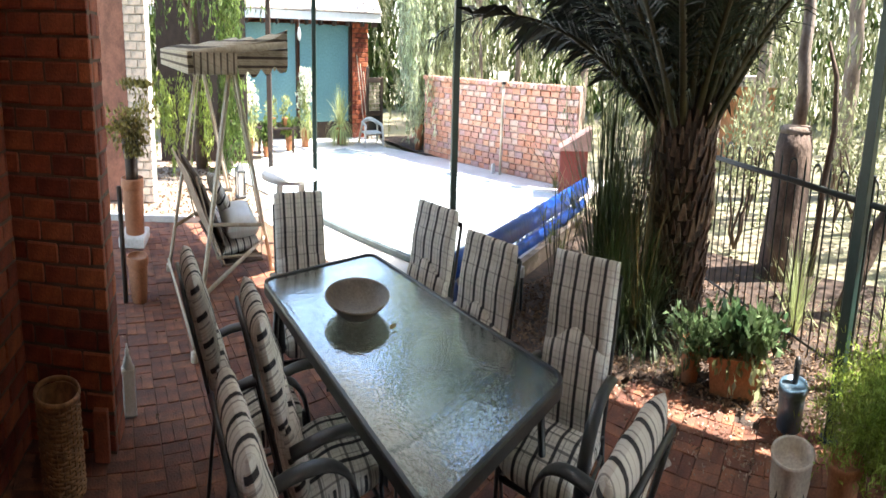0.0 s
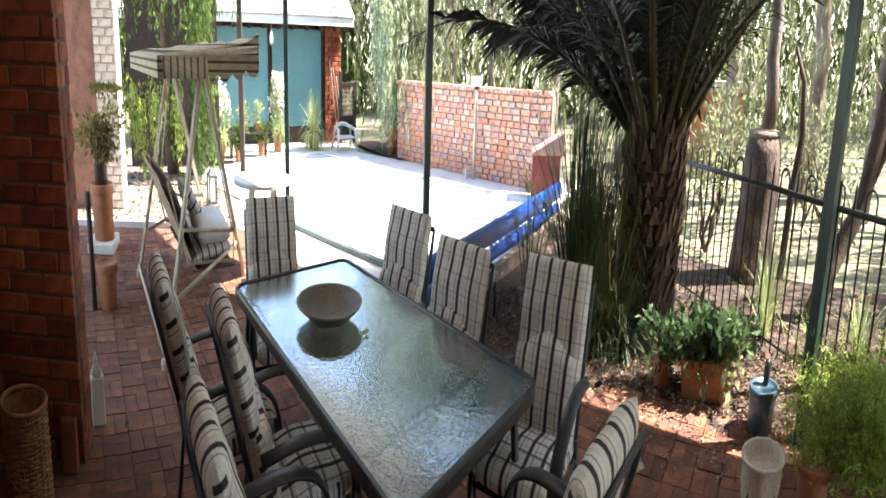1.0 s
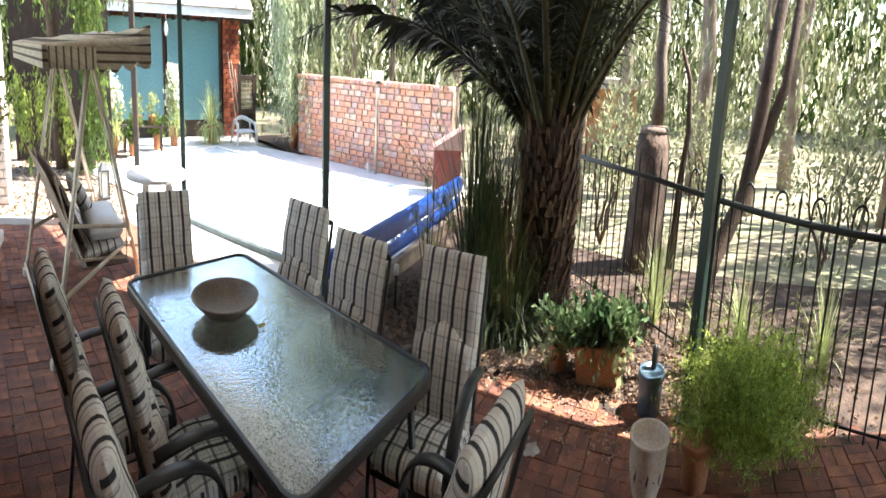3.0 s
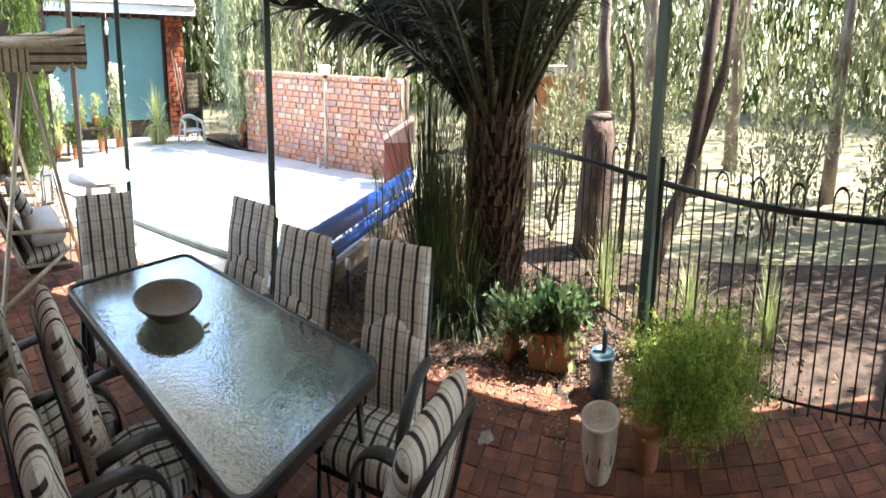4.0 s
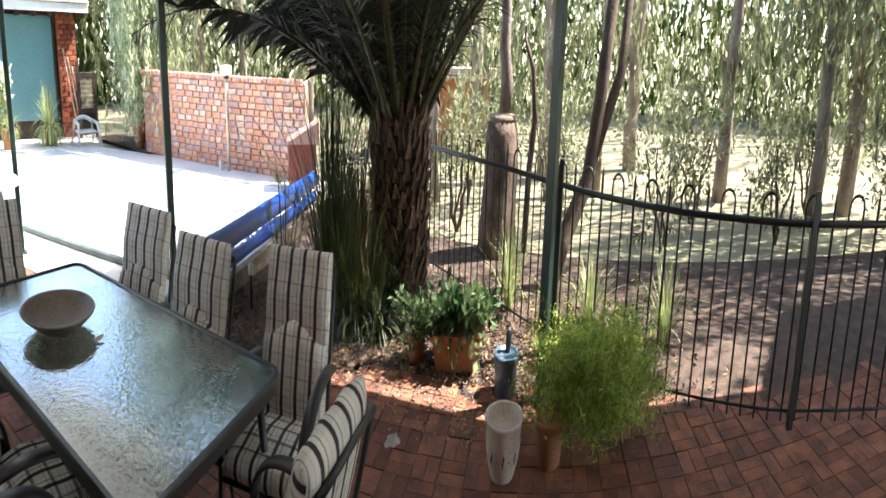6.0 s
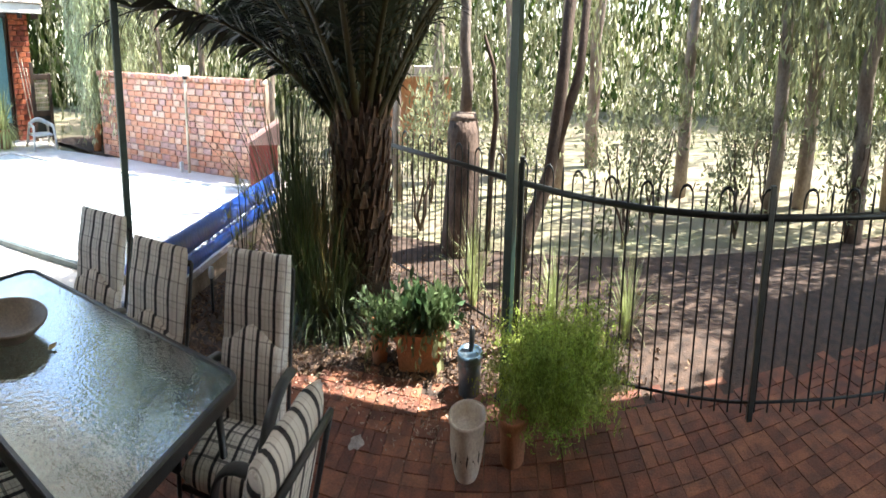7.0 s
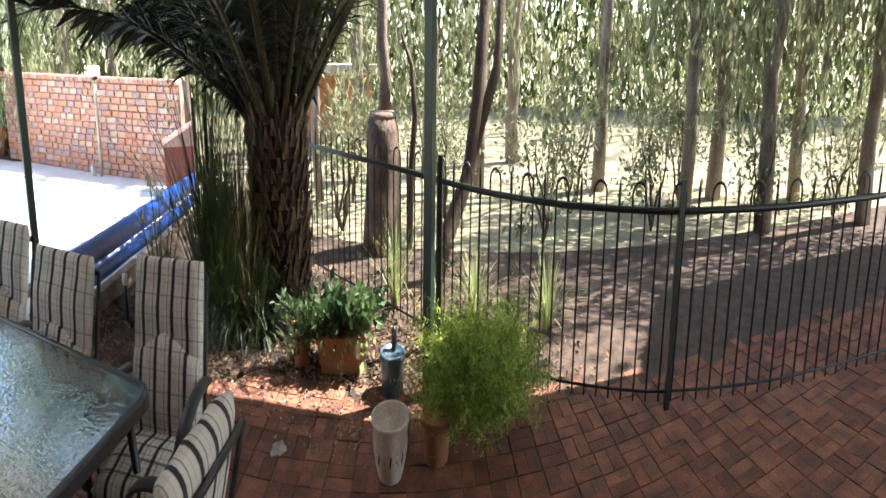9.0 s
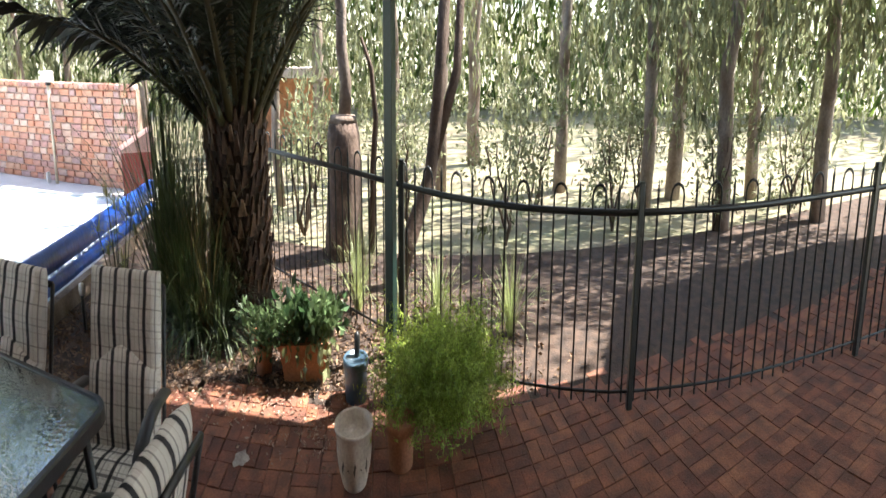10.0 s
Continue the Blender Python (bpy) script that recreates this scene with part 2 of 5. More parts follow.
def pebbled_glass(name):
    mt = bpy.data.materials.new(name)
    mt.use_nodes = True
    n, link = mt.node_tree.nodes, mt.node_tree.links.new
    bsdf = n["Principled BSDF"]
    bsdf.inputs["Base Color"].default_value = (0.46, 0.56, 0.46, 1)
    bsdf.inputs["Roughness"].default_value = 0.07
    bsdf.inputs["Transmission Weight"].default_value = 0.95
    bsdf.inputs["IOR"].default_value = 1.6
    bsdf.inputs["Coat Weight"].default_value = 1.0
    bsdf.inputs["Coat IOR"].default_value = 1.58
    bsdf.inputs["Coat Roughness"].default_value = 0.05
    at = n.new("ShaderNodeAttribute")
    at.attribute_name = "rest"
    vo = n.new("ShaderNodeTexVoronoi")
    vo.feature = "SMOOTH_F1"
    vo.inputs["Scale"].default_value = 58
    warp = n.new("ShaderNodeTexNoise")
    warp.inputs["Scale"].default_value = 30
    add = n.new("ShaderNodeVectorMath")
    add.operation = "MULTIPLY_ADD"
    add.inputs[1].default_value = (0.03, 0.03, 0.03)
    link(at.outputs["Vector"], warp.inputs["Vector"])
    link(warp.outputs["Color"], add.inputs[0])
    link(at.outputs["Vector"], add.inputs[2])
    link(add.outputs[0], vo.inputs["Vector"])
    bp = n.new("ShaderNodeBump")
    bp.inputs["Strength"].default_value, bp.inputs["Distance"].default_value = 0.22, 0.003
    link(vo.outputs["Distance"], bp.inputs["Height"])
    link(bp.outputs[0], bsdf.inputs["Normal"])
    link(bp.outputs[0], bsdf.inputs["Coat Normal"])
    return mt


BRICK = material("red_brick", (0.38, 0.095, 0.042), 0.85, spots=(0.20, 0.052, 0.026), scale=9, fine=90, bump=0.4, vary=0.4)
BRICK_JOINED = material("red_brick_joined", (0.30, 0.10, 0.055), 0.85, spots=(0.16, 0.055, 0.035), scale=9, fine=90, bump=0.4, island=0.4)


def old_brick(name, tints):
    """Salvaged bricks: every one fired to a tint of its own, with bloom and stains."""
    mt = material(name, tints[0], 0.92, scale=11, fine=55, bump=1.0, amount=0.7, vary=0.12)
    n, link = mt.node_tree.nodes, mt.node_tree.links.new
    info = n.new("ShaderNodeObjectInfo")
    pick = n.new("ShaderNodeValToRGB")
    pick.color_ramp.interpolation = "CONSTANT"
    while len(pick.color_ramp.elements) < len(tints):
        pick.color_ramp.elements.new(0.5)
    for i, tint in enumerate(tints):
        pick.color_ramp.elements[i].position = i / len(tints)
        pick.color_ramp.elements[i].color = (*tint, 1)
    link(info.outputs["Random"], pick.inputs[0])
    at = n.new("ShaderNodeAttribute")
    at.attribute_name = "rest"
    cloud = n.new("ShaderNodeTexNoise")
    cloud.inputs["Scale"].default_value, cloud.inputs["Detail"].default_value = 16, 6
    link(at.outputs["Vector"], cloud.inputs["Vector"])
    mx = n.new("ShaderNodeMix")
    mx.data_type, mx.blend_type = "RGBA", "OVERLAY"
    mx.inputs["Factor"].default_value = 0.5
    link(pick.outputs[0], mx.inputs["A"])
    link(cloud.outputs["Fac"], mx.inputs["B"])
    link(mx.outputs["Result"], n["Principled BSDF"].inputs["Base Color"])
    return mt


BRICK_OLD = old_brick("weathered_salvaged_brick", [(0.60, 0.30, 0.20), (0.55, 0.28, 0.21), (0.63, 0.34, 0.22), (0.50, 0.27, 0.23), (0.61, 0.38, 0.29), (0.58, 0.26, 0.16), (0.46, 0.29, 0.26), (0.64, 0.44, 0.36), (0.60, 0.32, 0.22), (0.59, 0.27, 0.18)])
PAVER = material("clay_paver", (0.28, 0.102, 0.052), 0.85, spots=(0.13, 0.054, 0.034), scale=7, fine=60, bump=0.5, vary=0.32)
PAVER_JOINED = material("clay_paver_joined", (0.28, 0.102, 0.052), 0.85, spots=(0.13, 0.054, 0.034), scale=7, fine=60, bump=0.5, island=0.32)
MORTAR = material("mortar", (0.20, 0.12, 0.08), 0.95, scale=6, fine=120, bump=0.4)
SAND_JOINT = material("sand_joint", (0.20, 0.10, 0.058), 0.95, scale=6, fine=120, bump=0.4)
CONCRETE = material("sunlit_concrete", (0.72, 0.68, 0.62), 0.85, spots=(0.6, 0.56, 0.5), scale=1.2, fine=40, bump=0.2)
SOIL = material("leaf_littered_soil", (0.10, 0.062, 0.042), 0.95, spots=(0.035, 0.023, 0.017), scale=7, fine=45, bump=1.0)
LAWN = material("dry_lawn", (0.21, 0.21, 0.115), 0.95, spots=(0.22, 0.18, 0.12), scale=1.5, fine=50, bump=0.8)
DARK_METAL = material("charcoal_powder_coat", (0.028, 0.030, 0.033), 0.42, spots=(0.02, 0.021, 0.024), scale=6, bump=0.05)
BLACK_METAL = material("black_painted_steel", (0.012, 0.016, 0.014), 0.45, scale=6, bump=0.05)
GREEN_METAL = material("dark_green_painted_steel", (0.012, 0.045, 0.036), 0.4, spots=(0.01, 0.03, 0.026), scale=4, bump=0.05)
CREAM_METAL = material("cream_painted_steel", (0.62, 0.55, 0.42), 0.5, spots=(0.45, 0.36, 0.25), scale=7, bump=0.08)
BROWN_WOOD = material("dark_stained_timber", (0.06, 0.035, 0.022), 0.7, spots=(0.03, 0.02, 0.014), scale=5, bump=0.3)
TURQUOISE = material("turquoise_painted_board", (0.15, 0.31, 0.33), 0.6, spots=(0.125, 0.27, 0.29), scale=1.1, fine=30, bump=0.08)
WHITE_PAINT = material("white_paint", (0.78, 0.76, 0.72), 0.55, spots=(0.68, 0.65, 0.6), scale=3, bump=0.08)
ROOF_TILE = material("pale_roof_tile", (0.62, 0.52, 0.44), 0.85, spots=(0.5, 0.42, 0.36), scale=3, fine=30, bump=0.4, vary=0.15)
WHITE_PLASTIC = material("white_plastic", (0.75, 0.74, 0.70), 0.35, spots=(0.66, 0.64, 0.58), scale=5, bump=0.03)
WICKER = material("woven_cane", (0.44, 0.22, 0.09), 0.6, spots=(0.19, 0.095, 0.04), scale=22, fine=140, bump=0.3)
TERRACOTTA = material("terracotta", (0.48, 0.20, 0.095), 0.8, spots=(0.36, 0.16, 0.08), scale=5, fine=70, bump=0.2)
STONEWARE = material("brown_stoneware", (0.21, 0.17, 0.125), 0.5, spots=(0.15, 0.12, 0.088), scale=7, fine=60, bump=0.12)
BLUE_GLAZE = material("blue_grey_glaze", (0.08, 0.14, 0.20), 0.35, spots=(0.05, 0.09, 0.13), scale=5, bump=0.08)
CREAM_GLAZE = material("cream_glaze", (0.66, 0.58, 0.48), 0.5, spots=(0.52, 0.44, 0.35), scale=6, bump=0.1)
BLUE_COVER = material("blue_pool_cover", (0.010, 0.08, 0.40), 0.35, spots=(0.008, 0.06, 0.33), scale=4, fine=25, bump=0.3, spec=0.3)
PALE_FOAM = material("faded_cover_edge", (0.45, 0.50, 0.58), 0.7, scale=9, fine=50, bump=0.4)
BARK = material("palm_leaf_base", (0.20, 0.115, 0.072), 0.9, spots=(0.05, 0.03, 0.02), scale=9, fine=60, bump=0.7, vary=0.5)
BARK_DARK = material("palm_trunk_fibre", (0.07, 0.045, 0.03), 0.95, scale=12, fine=60, bump=1.0)
GUM_BARK = material("grey_gum_bark", (0.34, 0.28, 0.23), 0.9, spots=(0.17, 0.12, 0.09), scale=3, fine=30, bump=0.8)
BROWN_BARK = material("brown_bark", (0.13, 0.085, 0.06), 0.9, spots=(0.07, 0.045, 0.03), scale=5, fine=40, bump=0.8)
PALM_GREEN = leafy("palm_leaflet", (0.036, 0.052, 0.027), (0.014, 0.022, 0.014), 0.65, 0.1)
PALM_STALK = material("palm_stalk", (0.075, 0.068, 0.026), 0.65, spots=(0.05, 0.042, 0.018), scale=6, bump=0.1)
SEDGE = leafy("sedge_blade", (0.095, 0.125, 0.035), (0.03, 0.048, 0.016), 0.5, 0.25)
WEEPING = leafy("weeping_leaf", (0.64, 0.66, 0.46), (0.38, 0.43, 0.24), 0.6, 0.5)
VINE = leafy("vine_leaf", (0.20, 0.27, 0.06), (0.06, 0.10, 0.025), 0.6, 0.5)
FERN = leafy("fern_frond", (0.46, 0.56, 0.12), (0.22, 0.32, 0.06), 0.6, 0.55)
HERB = leafy("broad_leaf", (0.20, 0.27, 0.12), (0.05, 0.10, 0.04), 0.4, 0.3)
GUM_LEAF = leafy("gum_leaf", (0.35, 0.36, 0.20), (0.15, 0.165, 0.085), 0.6, 0.5)
FLOWER = leafy("pale_flower", (0.85, 0.84, 0.74), (0.7, 0.72, 0.5), 0.6, 0.3)
GRASS_LEAF = leafy("spiky_leaf", (0.46, 0.50, 0.24), (0.24, 0.29, 0.11), 0.5, 0.3)
LITTER = leafy("dry_litter", (0.30, 0.19, 0.12), (0.13, 0.08, 0.05), 0.9, 0.1)
CHAIR_CLOTH = plaid("plaid_cloth", (0.86, 0.83, 0.77), (0.018, 0.018, 0.026), (0.40, 0.33, 0.26), boxed=True)
PLAIN_SIDED_CLOTH = plaid("plaid_cloth_plain_sides", (0.86, 0.83, 0.77), (0.018, 0.018, 0.026), (0.40, 0.33, 0.26), boxed=True, turned_sides=False)
SEAT_CLOTH = plaid("checked_seat_cloth", (0.86, 0.83, 0.77), (0.018, 0.018, 0.026), (0.40, 0.33, 0.26), boxed=True, check=0.7)
SWING_CLOTH = plaid("striped_canvas", (0.60, 0.52, 0.40), (0.10, 0.075, 0.06), (0.28, 0.20, 0.13), 0.05, 2)
SWING_PANEL = plaid("striped_canvas_panel", (0.60, 0.52, 0.40), (0.10, 0.075, 0.06), (0.28, 0.20, 0.13), 0.07, 0)
# Translucency added to give fill light on the patio below.
ROOF_SHEET = leafy("translucent_fill_roof_sheet", (0.70, 0.69, 0.67), (0.64, 0.62, 0.59), 0.6, 0.22)
GLASS = pebbled_glass("pebbled_glass")


# ---- the large structure ----
def plain(name, verts, faces, mat, label, kind="structure", category=""):
    """A piece of the setting given straight in the world's metres."""
    me = bpy.data.meshes.new(name)
    me.from_pydata(verts, [], faces)
    at = me.attributes.new("rest", "FLOAT_VECTOR", "POINT")
    at.data.foreach_set("vector", np.array(verts, dtype=np.float32).ravel())
    me.materials.append(mat)
    return tagged(new(name, me), label, category, "", kind)


def disc(radii, n=64, z=0.0):
    vs = [(0, 0, z)] + [(r * math.sin(2 * math.pi * k / n), r * math.cos(2 * math.pi * k / n), z) for r in radii for k in range(n)]
    fs = [(0, 1 + (k + 1) % n, 1 + k) for k in range(n)]
    for i in range(len(radii) - 1):
        for k in range(n):
            a, b = 1 + i * n + k, 1 + i * n + (k + 1) % n
            fs.append((a, b, b + n, a + n))
    return vs, fs


def sheet(points, z, step=0.4):
    """A level patch of ground inside a plan polygon of four corners."""
    a, b, c, d = [Vector((*p, z)) for p in points]
    nu, nv = max(2, int((b - a).length / step)), max(2, int((d - a).length / step))
    s = Solid()
    vs = [tuple(a.lerp(b, i / nu).lerp(d.lerp(c, i / nu), j / nv)) for j in range(nv + 1) for i in range(nu + 1)]
    n = nu + 1
    return s.add(vs, [(j * n + i, j * n + i + 1, (j + 1) * n + i + 1, (j + 1) * n + i) for j in range(nv) for i in range(nu)])


plain("ground", *disc([1, 3, 6, 12, 25, 60, 200, 900, 3000], z=-0.05), LAWN, "dry grass and bare ground reaching to the horizon")
single("patio_floor", sheet([(-3.2, 8.05), (-3.2, -8), (5.1, -8), (1.6, 8.05)], -0.006), SAND_JOINT, "dark sandy joints under the patio's clay pavers", kind="structure")
single("garden_bed", sheet([(3.35, 4.6), (4.9, -8.5), (7.6, -8.5), (6.6, 5.9)], -0.002), SOIL, "bare soil garden bed covered with leaf litter", kind="structure")
single("bed_by_pool", sheet([(2.3, 4.05), (3.45, 2.45), (4.3, 2.45), (4.3, 4.75)], 0.002), SOIL, "leaf-littered soil between the chairs and the pool cover", kind="structure")
single("pool_deck", sheet([(0.6, 8.1), (2.5, 4.2), (8.8, 7.2), (4.0, 15.2)], 0.002), CONCRETE, "pale sunlit concrete paving round the pool", kind="structure")
single("yard_paving", sheet([(0.8, 8.1), (4.2, 8.1), (5.4, 15.4), (1.0, 15.4)], 0.0), CONCRETE, "pale sunlit paving before the garage", kind="structure")
single("yard_litter", sheet([(-3.5, 8.0), (1.0, 8.0), (1.2, 15.2), (-3.5, 15.2)], -0.006), material("dry_sandy_earth", (0.40, 0.31, 0.23), 0.95, spots=(0.14, 0.10, 0.07), scale=6, fine=30, bump=0.8), "dappled leaf-littered ground behind the patio", kind="structure")
single("patio_kerb", Solid().along((-3.0, 8.02), (0.9, 8.02), 0.1, -0.02, 0.05), CONCRETE, "pale concrete kerb along the patio's far edge", kind="structure")

# pool: a sunk basin behind a stone rim, with water
U, V = Vector((0.885, 0.465, 0)), Vector((-0.465, 0.885, 0))
CORNER = Vector((3.35, 4.72, 0))


def pool_at(u, v, z=0.0):
    q = CORNER + U * u + V * v
    return (q.x, q.y, z)


WATER = material("pale_pool_water", (0.74, 0.80, 0.82), 0.1, spots=(0.62, 0.78, 0.84), scale=0.7, fine=9, bump=0.12, spec=0.5)
single("pool_water", sheet([pool_at(0, 0)[:2], pool_at(4.3, 0)[:2], pool_at(4.3, 7.6)[:2], pool_at(0, 7.6)[:2]], 0.012), WATER, "bright pale blue water of the swimming pool", "pool water", kind="structure")
rim = Solid()
for (a, b) in (((0, 0), (4.3, 0)), ((4.3, 0), (4.3, 7.6)), ((4.3, 7.6), (0, 7.6))):
    rim.along(pool_at(*a), pool_at(*b), -0.16, -0.03, 0.035)
single("pool_rim", rim, CONCRETE, "pale concrete rim round the swimming pool", kind="structure")
EDGE = material("dark_pool_edge", (0.09, 0.12, 0.12), 0.6, scale=5)
single("pool_edge_strip", Solid().along(pool_at(0.0, -0.2), pool_at(0.0, 3.6), 0.08, -0.02, 0.045), EDGE, "dark edging strip beside the swimming pool", kind="structure")

# the house closes the place behind the camera; its unseen verandah roof shades the patio
plain("wall_house", [(x, y, z) for y in (-1.5, -1.75) for x in (-5, 5) for z in (-0.05, 3.0)], [(0, 1, 3, 2), (4, 6, 7, 5), (0, 4, 5, 1), (2, 3, 7, 6), (1, 5, 7, 3)], BRICK_JOINED, "red brick house wall behind the patio")
# Unseen outline, cut to set the shade line and widened rightwards to darken.
edge = [(-5.0, 8.2), (-0.92, 8.15), (0.10, 6.1), (1.1, 5.3), (1.67, 4.78), (2.47, 4.07), (2.99, 3.52), (4.4, 3.6), (5.4, 4.7), (8.0, 5.2), (11.0, 5.2), (11.0, -1.5), (-5.0, -1.5)]
k = len(edge)
plain("ceiling", [(x, y, z) for z in (3.0, 3.03) for x, y in edge], [tuple(range(k)), tuple(range(2 * k - 1, k - 1, -1))] + [(i, (i + 1) % k, k + (i + 1) % k, k + i) for i in range(k)], ROOF_SHEET, "unseen verandah roof sheet, translucent to fill the patio with light")


# ---- bricks ----
def brick_solid(l, w, h, b=0.006):
    return Solid().box(-l / 2, l / 2, -w / 2, w / 2, -h / 2, h / 2, b)


def brickwork(parent, p, q, z0, z1, mat, length=0.23, course=0.086, depth=0.05, limit=10 ** 6, rough=0.006, name="brick", trim=False):
    """Lays bricks on the face from p to q, one object a brick, in half bond."""
    p, q = Vector((*p, 0)), Vector((*q, 0))
    d = (q - p)
    run, d = d.length, d.normalized()
    turn = math.atan2(d.y, d.x)
    made = 0
    for row in range(int((z1 - z0) / course)):
        x = -(length + 0.01) / 2 * (row % 2)
        while x < run - 0.02:
            l = length * (rnd.uniform(0.62, 1.2) if rough > 0.013 else 1.0)
            a, b = max(0.0, x), min(run, x + l)
            x += l + 0.01
            if b - a < 0.03 or made >= limit:
                continue
            made += 1
            c = p + d * (a + b) / 2
            out = rnd.uniform(-rough, rough)
            m = Matrix.Translation((c.x, c.y, z0 + course * (row + 0.5))) @ Matrix.Rotation(turn + rnd.uniform(-1, 1) * rough, 4, "Z") @ Matrix.Translation((0, out, 0))
            part(name, brick_solid(b - a, depth, course - 0.010 + rnd.uniform(-1, 1) * rough * 0.4, 0.005 + rough * 0.5), mat, parent, m, smooth=False)


# ---- posts ----
def post(x, y, top, r, mat, label, name="post"):
    th = thing(name, x, y, 0, label, "post", "verandah posts")
    part("shaft", Solid().box(-r, r, -r, r, 0, top, 0.006), mat, th, stand(x, y, 0, -16), smooth=False)
    part("base_plate", Solid().box(-r * 1.9, r * 1.9, -r * 1.9, r * 1.9, 0, 0.012, 0.003), mat, th, stand(x, y, 0, -16), smooth=False)


post(1.43, 7.0, 2.6, 0.035, GREEN_METAL, "slim dark green steel post at the pool's edge")
post(2.48, 4.19, 2.6, 0.036, GREEN_METAL, "slim dark green steel post between two patio chairs")
post(3.95, 0.58, 2.6, 0.042, GREEN_METAL, "dark green square steel post beside the ferny bush")
post(1.02, 10.7, 2.6, 0.055, BROWN_WOOD, "dark brown timber post standing in the yard")
single("post_beam", Solid().tube([(1.43, 7.0, 2.6), (2.48, 4.19, 2.6), (3.95, 0.58, 2.6), (4.5, -2.0, 2.6)], 0.05, 6), GREEN_METAL, "dark green steel beam over the verandah posts", kind="structure", smooth=True)


# ---- chairs and table ----
def arc(p, c, q, n=8):
    p, c, q = Vector(p), Vector(c), Vector(q)
    return [p.lerp(c, i / n).lerp(c.lerp(q, i / n), i / n) for i in range(n + 1)]


LEAN = 20.0


def patio_chair(x, y, turn, label, cloth):
    """High-backed patio chair that looks along its own +y; its cushion hangs over a metal frame."""
    th = thing("patio_chair", x, y, 0, label, "chair", "chairs round the table")
    m = stand(x, y, 0, turn) @ Matrix.Diagonal((1.08, 1.05, 1, 1))
    seat = Matrix.Translation((0, 0.02, 0.43)) @ Matrix.Rotation(radians(4), 4, "X")
    cu = part("seat_cushion", Solid().cushion(0.43, 0.47, 0.115, 0.6, 16, 16, seat, lambda u, v: 0.008 * math.cos(v * 4.6)), SEAT_CLOTH, th, m)
    part("piping", Solid().tube([seat @ Vector(q) for q in ((-0.21, 0.228, 0), (0.21, 0.228, 0))], 0.008, 6), cloth, cu, m)
    back = Matrix.Translation((0, -0.19, 0.40)) @ Matrix.Rotation(radians(90 + LEAN), 4, "X") @ Matrix.Rotation(math.pi, 4, "Y")

    def low(u, v):
        return 0.012 * math.cos(v * 1.4)

    part("back_cushion", Solid().cushion(0.42, 0.30, 0.10, 0.5, 16, 14, back @ Matrix.Translation((0, 0.15, 0.02)), low), cloth, th, m)
    arch = Solid()
    vs, flat, n = [], [], 12
    for s in (1, -1):
        for j in range(7):
            for i in range(n + 1):
                u, v = math.sin(math.pi * (i / n - 0.5)), 0.5 + 0.5 * math.sin(math.pi * (j / 6 - 0.5))
                top = 0.30 + 0.075 * math.exp(-(u * 1.9) ** 2)
                e = (max(0, 1 - abs(u) ** 7)) ** 0.5 * (max(0, 1 - (2 * v - 1) ** 8)) ** 0.5
                flat.append((u * 0.205, 0.05 + v * (top - 0.05), 0.0))
                vs.append(back @ Vector((u * 0.205, 0.05 + v * (top - 0.05), 0.02 + s * 0.06 * e + (0.014 * e if s > 0 else 0))))
    fs = []
    for j in range(6):
        for i in range(n):
            a = j * (n + 1) + i
            fs += [(a, a + 1, a + n + 2, a + n + 1), (91 + a, 91 + a + n + 1, 91 + a + n + 2, 91 + a + 1)]
    part("lumbar_pad", arch.add(vs, fs, flat), cloth, th, m)
    part("head_cushion", Solid().cushion(0.415, 0.335, 0.115, 0.4, 16, 16, back @ Matrix.Translation((0, 0.435, 0.012)), lambda u, v: 0.008 * math.cos(v * 5) + 0.004 * math.sin(u * 9)), cloth, th, m)
    for s in (-1, 1):
        hoop = [back @ Vector((s * 0.205, q, -0.05)) for q in (-0.05, 0.2, 0.4, 0.56)]
        part("back_rail", Solid().tube(hoop, 0.012, 8), DARK_METAL, th, m)
        part("front_leg", Solid().tube([(s * 0.235, 0.25, 0.0), (s * 0.235, 0.24, 0.30), (s * 0.24, 0.22, 0.50)], 0.013, 8), DARK_METAL, th, m)
        part("rear_leg", Solid().tube([(s * 0.225, -0.30, 0.0), (s * 0.225, -0.25, 0.25), (s * 0.22, -0.20, 0.44)], 0.013, 8), DARK_METAL, th, m)
        part("armrest", Solid().tube([(s * 0.235, -0.26, 0.62)] + arc((s * 0.24, -0.10, 0.645), (s * 0.25, 0.25, 0.67), (s * 0.24, 0.245, 0.44), 10), 0.034, 10, 0.35), DARK_METAL, th, m)
        part("foot_cap", Solid().lathe([(0.0, 0), (0.017, 0), (0.017, 0.03), (0.013, 0.032)], 10, (s * 0.235, 0.25, 0)), BLACK_METAL, th, m)
    part("seat_frame", Solid().tube([(-0.22, 0.22, 0.385), (0.22, 0.22, 0.385), (0.22, -0.2, 0.37), (-0.22, -0.2, 0.37), (-0.22, 0.22, 0.385)], 0.012, 8), DARK_METAL, th, m)
    part("top_rail", Solid().tube([back @ Vector(q) for q in ((-0.205, 0.555, -0.05), (0.205, 0.555, -0.05))], 0.012, 8), DARK_METAL, th, m)
    return th


TURN = -14.5
TX, TY = 1.025, 2.39
# the chair's top stands about 0.39 behind its seat's middle
def chair_by_top(tx, ty, turn, label):
    a = radians(turn)
    back = 0.39
    return patio_chair(tx - math.sin(a) * back, ty + math.cos(a) * back, turn, label, CHAIR_CLOTH if turn < 90 else PLAIN_SIDED_CLOTH)


